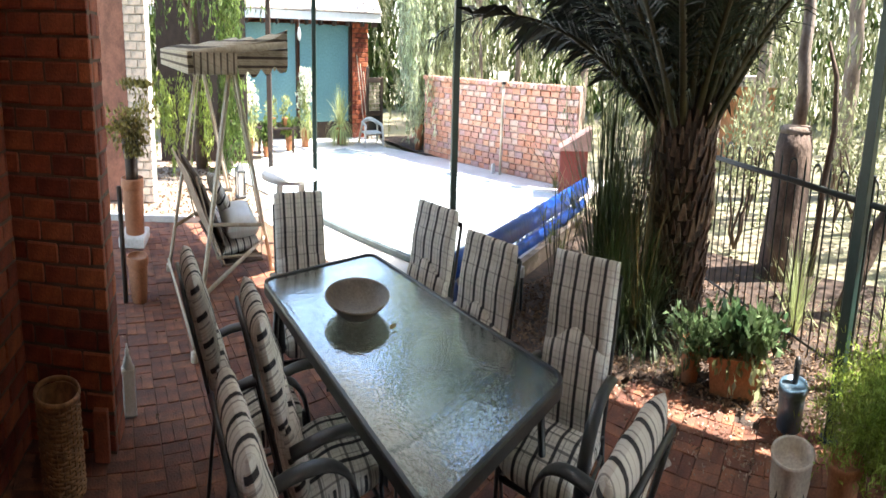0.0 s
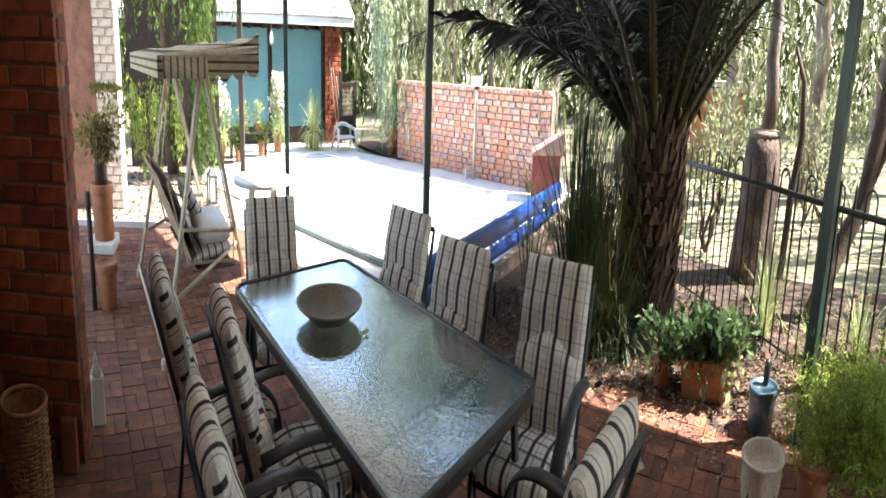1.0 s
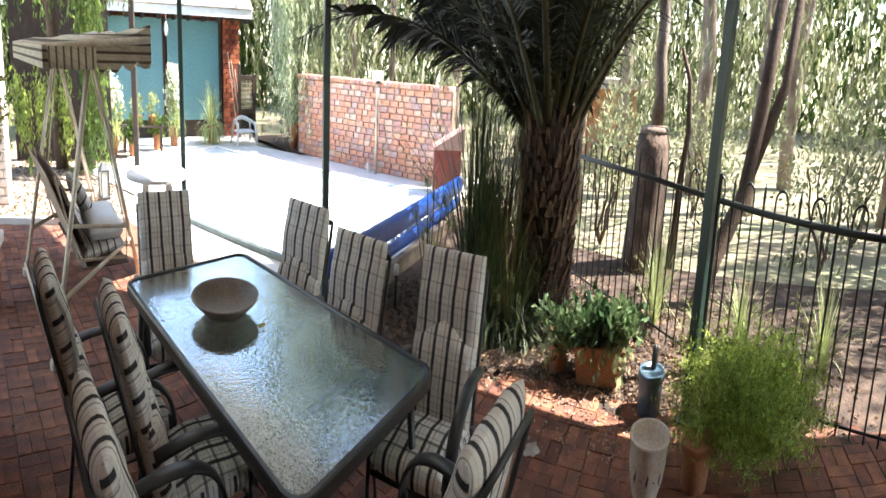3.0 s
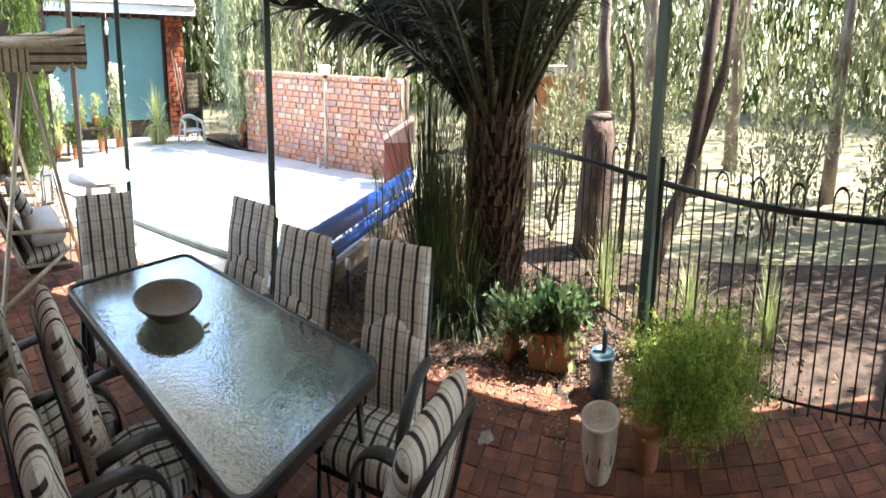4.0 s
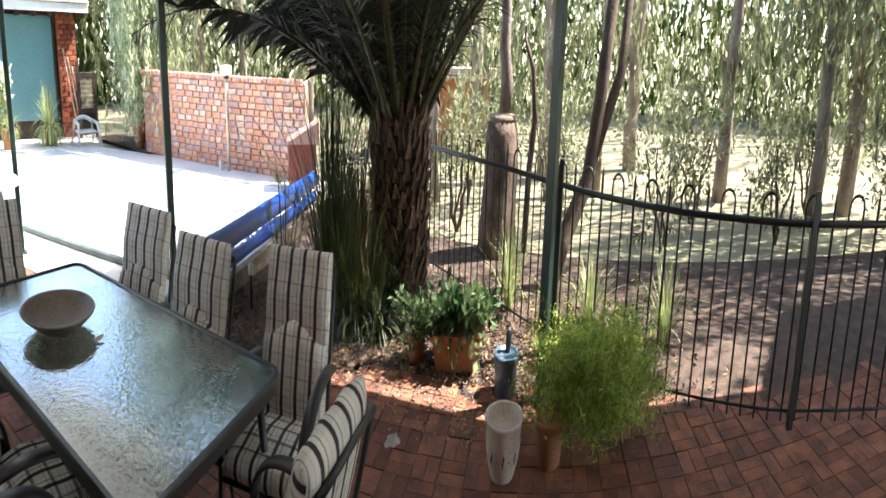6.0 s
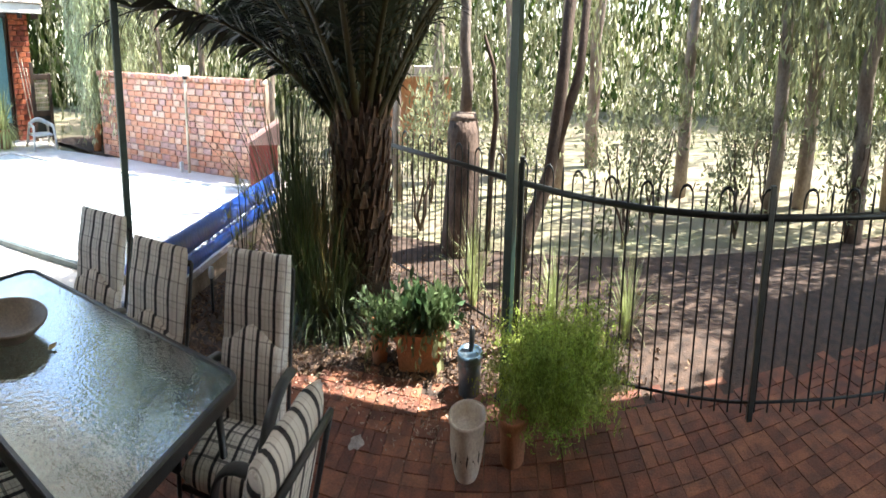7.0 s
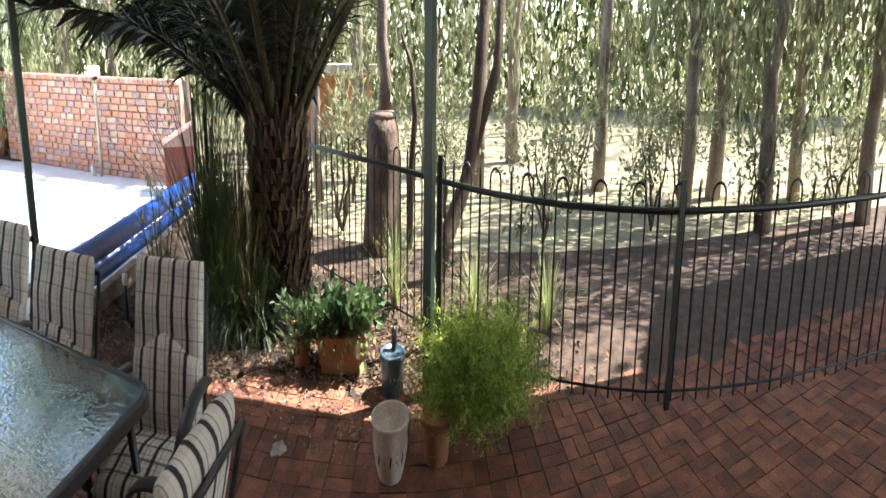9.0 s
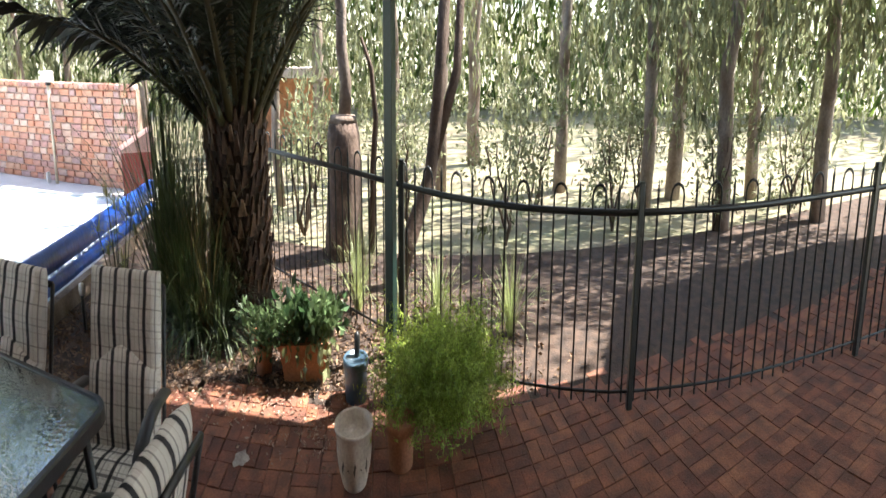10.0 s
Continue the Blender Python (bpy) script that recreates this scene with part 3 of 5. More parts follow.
CL = "high-backed plaid-cushioned chair"
chair_by_top(0.67, 3.82, 181, CL + " at the table's far end")
chair_by_top(1.76, 3.18, 112, CL + " standing beside the green post")
chair_by_top(1.81, 2.43, 109, CL + " close in at the table's long side")
chair_by_top(2.18, 1.84, 113, CL + " pushed back from the table's corner")
chair_by_top(1.32, 0.79, 10, CL + " at the table's near end")
chair_by_top(-0.18, 2.58, -78, CL + " pulled away from the table")
chair_by_top(0.18, 2.17, -82, CL + " tucked in at the table's long side")
chair_by_top(0.08, 1.46, -78, CL + " set back from the table's long side")


def outdoor_table(x, y, turn):
    L, W, Z = 1.0, 0.515, 0.73
    th = thing("outdoor_table", x, y, 0, "long patio table with a pebbled glass top and dark metal frame", "table")
    m = stand(x, y, 0, turn)

    def outline(l, w, r, n=6):
        pts = []
        for sx, sy, a0 in ((1, 1, 0), (-1, 1, 90), (-1, -1, 180), (1, -1, 270)):
            for i in range(n + 1):
                a = radians(a0 + 90 * i / n)
                pts.append((sx * (w - r) + r * math.cos(a), sy * (l - r) + r * math.sin(a)))
        return pts

    o = outline(L - 0.022, W - 0.022, 0.08)
    g, n = Solid(), len(outline(L, W, 0.1))
    top = [(px, py, Z + dz) for dz in (-0.006, 0.002) for px, py in o]
    g.add(top, [tuple(range(n))[::-1], tuple(range(n, 2 * n))] + [(i, (i + 1) % n, n + (i + 1) % n, n + i) for i in range(n)])
    ob = part("glass_top", g, GLASS, th, m, "pebbled translucent glass", smooth=False)
    ob.visible_shadow = False
    fr, rings = Solid(), []
    for (dl, z) in ((0.0, Z - 0.035), (0.0, Z + 0.002), (-0.006, Z + 0.008), (-0.026, Z + 0.008), (-0.03, Z + 0.0), (-0.03, Z - 0.035)):
        rings.append([(px, py, z) for px, py in outline(L + dl, W + dl, 0.10 + dl)])
    vs = [q for ring in rings for q in ring]
    fs = []
    for i in range(len(rings)):
        j = (i + 1) % len(rings)
        for k2 in range(n):
            b = (k2 + 1) % n
            fs.append((i * n + k2, i * n + b, j * n + b, j * n + k2))
    part("rim", fr.add(vs, fs), DARK_METAL, th, m, smooth=False)
    for sx in (-1, 1):
        for sy in (-1, 1):
            part("leg", Solid().tube([(sx * 0.44, sy * 0.88, 0), (sx * 0.45, sy * 0.90, 0.4), (sx * 0.43, sy * 0.86, Z - 0.03)], 0.022, 10), DARK_METAL, th, m)
        part("brace", Solid().tube([(-0.49, sx * 0.64, Z - 0.032), (0.49, sx * 0.64, Z - 0.032)], 0.016, 8), DARK_METAL, th, m)
    return th


outdoor_table(TX, TY, 14.5)
bowl_at = (0.89, 2.66, 0.734)
single("bowl", Solid().lathe([(0.0, 0.005), (0.115, 0.0), (0.125, 0.005), (0.165, 0.035), (0.205, 0.07), (0.232, 0.095), (0.240, 0.106), (0.236, 0.112), (0.224, 0.108), (0.208, 0.09), (0.17, 0.052), (0.11, 0.02), (0.0, 0.014)], 40), STONEWARE, "wide brown stoneware bowl standing on the glass table", "bowl", stand(*bowl_at) @ Matrix.Diagonal((0.93, 0.93, 0.60, 1)), smooth=True, at=bowl_at)
single("fallen_leaf", Solid().add([(-0.03, 0, 0.002), (-0.01, 0.016, 0.008), (0.02, 0.012, 0.004), (0.034, 0, 0.01), (0.015, -0.014, 0.006), (-0.012, -0.015, 0.003)], [(0, 5, 4, 3, 2, 1)]), material("yellow_leaf", (0.55, 0.47, 0.18), 0.6), "small yellow leaf fallen on the glass table", "leaf", stand(1.06, 2.42, 0.738, 20), at=(1.06, 2.42, 0.738))


# ---- brick pillar and things beside it ----
pillar = thing("brick_pillar", -1.18, 3.4, 0, "dark red brick pillar carrying the verandah roof", "pillar")
part("core", Solid().slab(-1.6, -0.873, 3.184, 3.44, 0, 3.0, 0.3), MORTAR, pillar, smooth=False)
single("wall_left", Solid().slab(-1.95, -1.539, -2.4, 3.3, 0, 3.0, 0.3), MORTAR, "dark red brick house wall beside the patio", kind="structure")
brickwork(pillar, (-1.56, 3.2), (-0.87, 3.2), 0.005, 2.3, BRICK)
brickwork(pillar, (-0.89, 3.24), (-0.89, 3.44), 0.005, 2.3, BRICK)
wl = bpy.data.objects["wall_left"]
brickwork(wl, (-1.555, 2.3), (-1.555, 3.17), 0.005, 2.3, BRICK)
single("wall_notice", Solid().box(-1.53, -1.515, 2.72, 2.82, 1.25, 1.62, 0.004), BROWN_WOOD, "narrow dark framed panel hanging on the brick wall", "panel", at=(-1.52, 2.77, 1.25))


def wicker_basket(x, y, r, h):
    th = thing("wicker_basket", x, y, 0, "tall round woven cane basket standing against the brick pillar", "basket")
    m = stand(x, y)
    wall = Solid()
    n = 44
    for j in range(int(h / 0.0155)):
        z = 0.010 + j * 0.0155
        pts = []
        for k in range(n + 1):
            a = 2 * math.pi * k / n
            q = r + 0.0055 * math.cos(11 * a + math.pi * (j % 2)) + rnd.uniform(-0.001, 0.001)
            pts.append((q * math.cos(a), q * math.sin(a), z + 0.004 * math.sin(3 * a + j)))
        wall.tube(pts, 0.0070, 5)
    part("weave", wall, WICKER, th, m)
    for k in range(22):
        a = 2 * math.pi * k / 22
        part("stake", Solid().tube([(r * math.cos(a), r * math.sin(a), 0), (r * math.cos(a), r * math.sin(a), h)], 0.006, 5), WICKER, th, m)
    part("lining", Solid().lathe([(r - 0.012, 0.0), (r - 0.012, h - 0.01)], 28, lid=False), WICKER, th, m)
    part("rim", Solid().tube([(r * 1.03 * math.cos(2 * math.pi * k / n), r * 1.03 * math.sin(2 * math.pi * k / n), h) for k in range(n + 1)], 0.012, 8), WICKER, th, m)


wicker_basket(-1.16, 2.84, 0.142, 0.385)
single("loose_brick", Solid().box(-0.055, 0.055, -0.035, 0.035, 0, 0.21, 0.006, pose(0, 0, 0, -6, 0, 0)), BRICK, "loose red brick standing against the pillar's foot", "brick", stand(-0.96, 3.11, 0.003, 6), at=(-0.96, 3.11, 0))
bt = thing("plastic_bottle", -0.85, 3.58, 0, "white plastic bottle standing on the pavers by the pillar", "bottle")
part("body", Solid().box(-0.055, 0.055, -0.036, 0.036, 0, 0.235, 0.012), WHITE_PLASTIC, bt, stand(-0.85, 3.58, 0, 15), smooth=False)
part("shoulder", Solid().lathe([(0.046, 0.228), (0.036, 0.262), (0.02, 0.285), (0.016, 0.29)], 16, (0, 0, 0), 1.0, 0.75), WHITE_PLASTIC, bt, stand(-0.85, 3.58, 0, 15))
part("cap", Solid().lathe([(0.017, 0.288), (0.017, 0.312), (0.011, 0.318), (0.006, 0.34), (0.0, 0.341)], 14), WHITE_PLASTIC, bt, stand(-0.85, 3.58, 0, 15))


# ---- foliage ----
def leaf_quads(points, ways, lengths, widths, curl=0.25):
    """Folded four-point leaves at points, along ways."""
    p, d = np.asarray(points, float), np.asarray(ways, float)
    d /= np.linalg.norm(d, axis=1)[:, None] + 1e-9
    ref = np.random.RandomState(len(p)).normal(size=p.shape)
    s = np.cross(d, ref)
    s /= np.linalg.norm(s, axis=1)[:, None] + 1e-9
    u = np.cross(s, d)
    l, w = np.asarray(lengths)[:, None], np.asarray(widths)[:, None]
    mid = p + d * l * 0.45 + u * l * curl * 0.3
    vs = np.stack([p, mid + s * w * 0.5, p + d * l, mid - s * w * 0.5], 1).reshape(-1, 3)
    so = Solid()
    so.v = [tuple(q) for q in vs]
    so.f = [(4 * i, 4 * i + 1, 4 * i + 2, 4 * i + 3) for i in range(len(p))]
    return so


def join(*solids):
    s = Solid()
    for o in solids:
        s.add(o.v, o.f)
    return s


def blades(rs, x, y, z, n, length, spread, width, droop=0.5, seg=5):
    """A tuft of long blades that arch outwards."""
    s = Solid()
    for _ in range(n):
        a, l = rs.uniform(0, 2 * math.pi), length * rs.uniform(0.55, 1.1)
        tilt = rs.uniform(0.02, 1.0) * spread
        side = Vector((-math.sin(a), math.cos(a), 0)) * width / 2
        q, t = Vector((x, y, z)) + Vector((math.cos(a), math.sin(a), 0)) * rs.uniform(0, 0.05), tilt
        vs = []
        for i in range(seg + 1):
            k = 1 - i / seg * 0.9
            vs += [q + side * k, q - side * k]
            q = q + Vector((math.cos(a) * math.sin(t), math.sin(a) * math.sin(t), math.cos(t))) * l / seg
            t += droop * rs.uniform(0.4, 1.3) * tilt
        s.add(vs, [(2 * i, 2 * i + 1, 2 * i + 3, 2 * i + 2) for i in range(seg)])
    return s


def clump(rs, cx, cy, cz, rx, ry, rz, n, l, w, up=0.2):
    """Leaves through an uneven mass."""
    g = np.random.RandomState(rs.randint(0, 10 ** 6))
    lobes = g.normal(size=(9, 3)) * 0.5
    pick = g.randint(0, 9, n)
    q = lobes[pick] + g.normal(size=(n, 3)) * 0.28
    q[:, 2] = np.clip(q[:, 2], -1, 1.1)
    pts = q * np.array([rx, ry, rz]) + np.array([cx, cy, cz])
    ways = q * 0.6 + g.normal(size=(n, 3)) * 0.6 + np.array([0, 0, up])
    return leaf_quads(pts, ways, l * g.uniform(0.6, 1.3, n), w * g.uniform(0.6, 1.3, n))


def strands(rs, tops, lengths, per, l, w, sway=0.08):
    """Hanging strings of leaves, as on a weeping tree."""
    g = np.random.RandomState(rs.randint(0, 10 ** 6))
    pts, ways = [], []
    for (x, y, z), h in zip(tops, lengths):
        k = max(3, int(per * h))
        t = np.sort(g.uniform(0, 1, k))
        dx, dy = g.normal() * sway, g.normal() * sway
        pts.append(np.stack([x + dx * t + g.normal(size=k) * 0.03, y + dy * t + g.normal(size=k) * 0.03, z - h * t], 1))
        ways.append(np.stack([g.normal(size=k) * 0.5, g.normal(size=k) * 0.5, -np.ones(k)], 1))
    pts, ways = np.concatenate(pts), np.concatenate(ways)
    n = len(pts)
    return leaf_quads(pts, ways, l * g.uniform(0.6, 1.3, n), w * g.uniform(0.6, 1.3, n))


def limb(rs, p, q, r0, r1, n=6, wob=0.06):
    p, q = Vector(p), Vector(q)
    pts = [p.lerp(q, i / n) + Vector((rs.uniform(-1, 1), rs.uniform(-1, 1), 0)) * wob * (0 < i < n) for i in range(n + 1)]
    return Solid().tube(pts, [r0 + (r1 - r0) * i / n for i in range(n + 1)], 9)


# ---- palm ----
def palm(x, y, z_crown, r):
    rs = random.Random(11)
    th = thing("palm_tree", x, y, 0, "date palm with a thick scaly trunk and dark arching fronds", "palm tree")
    trunk = Solid().lathe([(r * 1.12, -0.05), (r * 1.0, 0.2), (r * 0.93, 0.6), (r * 0.95, 1.0), (r * 1.0, z_crown), (r * 0.8, z_crown + 0.4), (r * 0.35, z_crown + 0.8)], 24)
    part("trunk", trunk, BARK_DARK, th, stand(x, y))
    for j in range(20):
        for k in range(15):
            a = 2 * math.pi * (k + 0.5 * (j % 2) + rs.uniform(-0.15, 0.15)) / 15
            z = 0.02 + j * (z_crown + 0.1) / 20 + rs.uniform(-0.02, 0.02)
            s = rs.uniform(0.8, 1.25)
            m = stand(x, y) @ Matrix.Rotation(a, 4, "Z") @ Matrix.Translation((r * 0.93, 0, z)) @ Matrix.Rotation(radians(rs.uniform(6, 40)), 4, "Y")
            h, w, t = rs.uniform(0.08, 0.15) * s, rs.uniform(0.036, 0.056) * s, 0.032 * s
            so = Solid().add([(0, -w, -0.02), (0, w, -0.02), (t, w * 0.8, 0), (t, -w * 0.8, 0), (0.0, -w * 0.3, h), (0.0, w * 0.22, h), (t * 0.6, w * 0.2, h * 0.93), (t * 0.6, -w * 0.28, h * 0.93)], [(0, 3, 2, 1), (4, 5, 6, 7), (0, 1, 5, 4), (2, 3, 7, 6), (1, 2, 6, 5), (3, 0, 4, 7)])
            part("leaf_base", so, BARK, th, m, smooth=False)
    for i in range(111):
        a = 2.399963 * i + rs.uniform(-0.2, 0.2)
        rise = radians(35 + 51 * (i / 104) + rs.uniform(-7, 7))
        open_side = math.cos(a + radians(50)) > 0.3
        if open_side:
            rise = min(radians(84), rise + radians(10))
        length = rs.uniform(2.3, 3.1)
        if i >= 104:
            a, rise, length = radians(rs.uniform(80, 165)), radians(rs.uniform(28, 50)), rs.uniform(2.0, 2.6)
        n = 16
        q = Vector((x + math.cos(a) * r * 0.8, y + math.sin(a) * r * 0.8, z_crown - 0.05 + 0.5 * (i % 104) / 104))
        t, pts = rise, []
        for s in range(n + 1):
            pts.append(q.copy())
            q = q + Vector((math.cos(a) * math.cos(t), math.sin(a) * math.cos(t), math.sin(t))) * length / n
            t -= radians(rs.uniform(2.5, 6.0)) * (0.25 + 1.2 * s / n)
        fr = part("frond_stalk", Solid().tube(pts, [0.042 * (1 - s / n) ** 1.6 + 0.008 for s in range(n + 1)], 6, 0.55), PALM_STALK, th)
        lv = Solid()
        side = Vector((-math.sin(a), math.cos(a), 0))
        for s in range(8, n * 6):
            f = s / (n * 6)
            j = min(n - 1, int(f * n))
            c = pts[j].lerp(pts[j + 1], f * n - j)
            d = (pts[j + 1] - pts[j]).normalized()
            up = side.cross(d)
            if open_side and s % 2:
                continue
            for sg in (-1, 1):
                ll = 0.50 * math.sin(math.pi * min(0.98, f * 0.85 + 0.15)) ** 0.6 * rs.uniform(0.85, 1.1) * min(1.0, (f - 0.08) / 0.20 + 0.3)
                way = (d * 0.75 + side * sg * 0.8 + up * rs.uniform(-0.5, 0.45)).normalized()
                mid = c + way * ll * 0.5
                tip = c + way * ll + Vector((0, 0, -0.05 - 0.07 * rs.random()))
                wv = up.cross(way).normalized() * 0.0085
                lv.add([c - wv * 0.6, c + wv * 0.6, mid + wv, tip, mid - wv], [(0, 1, 2, 3, 4)])
        part("frond_leaf", lv, PALM_GREEN, fr, kind="stuff")
    return th


palm(4.86, 2.77, 1.20, 0.365)

# ---- boundary wall ----
bw = single("wall_boundary", Solid().along((7.655, 7.3), (5.955, 12.3), -0.2, 0, 1.17), material("pale_mortar", (0.58, 0.42, 0.33), 0.95, scale=6, fine=90, bump=0.5), "weathered orange brick boundary wall behind the pool", kind="structure")
brickwork(bw, (5.96, 12.3), (7.64, 7.32), 0.0, 1.17, BRICK_OLD, 0.24, 0.083, 0.07, rough=0.014)
brickwork(bw, (5.98, 12.32), (7.68, 7.32), 1.165, 1.25, BRICK_OLD, 0.12, 0.075, 0.26, rough=0.012)
lamp = thing("wall_lamp_post", 6.80, 9.28, 0, "pale pipe with a box lamp fixed to the brick wall", "lamp")
part("pipe", Solid().tube([(6.78, 9.26, 0), (6.78, 9.26, 1.24)], 0.035, 10), CREAM_METAL, lamp)
part("head", Solid().box(6.66, 6.9, 9.16, 9.36, 1.24, 1.37, 0.02), WHITE_PAINT, lamp, smooth=False)
part("bracket", Solid().box(6.74, 6.84, 9.22, 9.3, 1.2, 1.245, 0.006), DARK_METAL, lamp, smooth=False)
single("white_marker", Solid().box(6.62, 6.72, 9.40, 9.46, 0, 0.14, 0.01), WHITE_PAINT, "small white block at the foot of the brick wall", "block", at=(6.67, 9.43, 0))
rb = thing("pump_housing", 7.15, 6.98, 0, "small red pump housing with a pale sloping lid", "housing")
PK = material("faded_pink_sheet", (0.40, 0.24, 0.20), 0.7, spots=(0.3, 0.17, 0.14), scale=5, bump=0.2)
foot = [(6.84, 7.02), (7.32, 6.62), (7.6, 6.95), (7.12, 7.35)]
part("body", Solid().add([(a, b, 0) for a, b in foot] + [(a, b, 0.54) for a, b in foot], [(3, 2, 1, 0), (4, 5, 6, 7), (0, 1, 5, 4), (1, 2, 6, 5), (2, 3, 7, 6), (3, 0, 4, 7)]), material("red_painted_board", (0.2, 0.036, 0.026), 0.65, spots=(0.13, 0.026, 0.02), scale=4), rb, smooth=False)
low = [(6.8, 7.0), (7.34, 6.55), (7.66, 6.93), (7.12, 7.4)]
tall = (0.57, 0.80, 0.80, 0.57)
part("lid", Solid().add([(a, b, 0.545) for a, b in low] + [(a, b, c) for (a, b), c in zip(low, tall)], [(3, 2, 1, 0), (4, 5, 6, 7), (0, 1, 5, 4), (1, 2, 6, 5), (2, 3, 7, 6), (3, 0, 4, 7)]), PK, rb, smooth=False)

# ---- pool cover roller ----
ro = thing("cover_roller", 4.3, 4.6, 0, "blue pool cover rolled on a long roller beside the pool", "pool roller")
A, B = Vector((2.55, 4.36, 0.32)), Vector((6.45, 5.84, 0.32))
n = 30
part("rolled_cover", Solid().tube([A.lerp(B, i / n) for i in range(n + 1)], [0.088 + 0.0012 * math.sin(i * 1.7) for i in range(n + 1)], 20), BLUE_COVER, ro)
part("axle", Solid().tube([A - (B - A) * 0.04, B + (B - A) * 0.03], 0.025, 10), CREAM_METAL, ro)
OUT = Vector((0.355, -0.935, 0))
flap, vs = Solid(), []
for i in range(n + 1):
    c = A.lerp(B, i / n)
    for k, (o, z) in enumerate(((0.0, 0.205), (0.05, 0.195), (0.07, 0.165), (0.075, 0.12), (0.05, 0.11), (0.0, 0.14))):
        q = c + OUT * o
        vs.append((q.x, q.y, z + 0.004 * math.sin(i * 0.9 + k)))
flap.add(vs, [(i * 6 + k, i * 6 + (k + 1) % 6, (i + 1) * 6 + (k + 1) % 6, (i + 1) * 6 + k) for i in range(n) for k in range(6)] + [(0, 1, 2, 3, 4, 5), tuple(range(n * 6 + 5, n * 6 - 1, -1))])
part("hanging_flap", flap, BLUE_COVER, ro)
fringe = Solid()
for i in range(60):
    c = A.lerp(B, (i + 0.5) / 60) - OUT * 0.2
    c.z = 0.10
    d = (B - A).normalized() * rnd.uniform(0.012, 0.026)
    w = OUT * rnd.uniform(0.03, 0.09)
    h = Vector((0, 0, rnd.uniform(0.02, 0.06)))
    fringe.add([c - d, c + d, c + d + w, c - d + w, c - d + h, c + d + h, c + d + w + h, c - d + w + h], [(0, 3, 2, 1), (4, 5, 6, 7), (0, 1, 5, 4), (1, 2, 6, 5), (2, 3, 7, 6), (3, 0, 4, 7)])
part("frayed_edge", fringe, PALE_FOAM, ro, kind="stuff")
for f in (0.03, 0.97):
    c = A.lerp(B, f)
    part("stand", Solid().tube([c + Vector((0.07, -0.18, -0.32)), c, c + Vector((-0.07, 0.18, -0.32))], 0.022, 8), CREAM_METAL, ro)
part("timber_sill", Solid().along(tuple(A + OUT * 0.23)[:2], tuple(B + OUT * 0.23)[:2], 0.10, 0, 0.125), material("weathered_sleeper", (0.40, 0.31, 0.23), 0.85, spots=(0.2, 0.14, 0.1), scale=6, bump=0.5), ro, smooth=False)

sp = thing("garden_light", 3.42, 4.02, 0, "small dark garden spike light with a pale cap", "garden light")
part("spike", Solid().tube([(3.42, 4.02, 0), (3.42, 4.02, 0.24)], 0.018, 8), BLACK_METAL, sp)
part("cap", Solid().lathe([(0.0, 0.23), (0.03, 0.235), (0.034, 0.27), (0.028, 0.3), (0.0, 0.305)], 14, (3.42, 4.02, 0)), WHITE_PLASTIC, sp)

# ---- pool fence with hooped tops ----
LINE = [(6.0, 3.45), (5.715, 2.92), (5.386, 2.164), (5.11, 1.507), (4.71, 0.77), (4.35, 0.14), (4.02, -0.62), (3.75, -1.5), (3.55, -2.6), (3.4, -4.2), (3.3, -6.5)]
fence = thing("pool_fence", 5.3, 1.2, 0, "black steel pool fence with hooped picket tops", "fence")
FH, GAP = 1.07, 0.115


def on_line(s):
    for p, q in zip(LINE, LINE[1:]):
        p, q = Vector(p), Vector(q)
        l = (q - p).length
        if s <= l:
            return p.lerp(q, s / l)
        s -= l
    return Vector(LINE[-1])


total = sum((Vector(q) - Vector(p)).length for p, q in zip(LINE, LINE[1:]))
for z in (0.95, 0.09):
    part("rail", Solid().tube([(*on_line(total * i / 60), z) for i in range(61)], 0.018 if z > 0.5 else 0.009, 8), BLACK_METAL, fence)
count = int(total / GAP)
i = 0
while i < count - 3:
    a, b = on_line(i * GAP), on_line((i + 1) * GAP)
    top = FH
    part("hoop", Solid().tube([(a.x, a.y, 0.04), (a.x, a.y, top - 0.05)] + [(*a.lerp(b, 0.5 - 0.5 * math.cos(math.pi * k / 6)), top - 0.05 + 0.055 * math.sin(math.pi * k / 6)) for k in range(1, 6)] + [(b.x, b.y, top - 0.05), (b.x, b.y, 0.04)], 0.0085, 6), BLACK_METAL, fence)
    c = on_line((i + 2) * GAP)
    part("picket", Solid().tube([(c.x, c.y, 0.04), (c.x, c.y, top - 0.02), (c.x, c.y, top + 0.03)], [0.0085, 0.012, 0.002], 6), BLACK_METAL, fence)
    i += 3
for s in (0.0, 3.15, 5.6, 8.0, 10.4):
    c = on_line(s)
    part("fence_post", Solid().box(c.x - 0.025, c.x + 0.025, c.y - 0.025, c.y + 0.025, 0, FH + 0.02, 0.005), BLACK_METAL, fence, smooth=False)

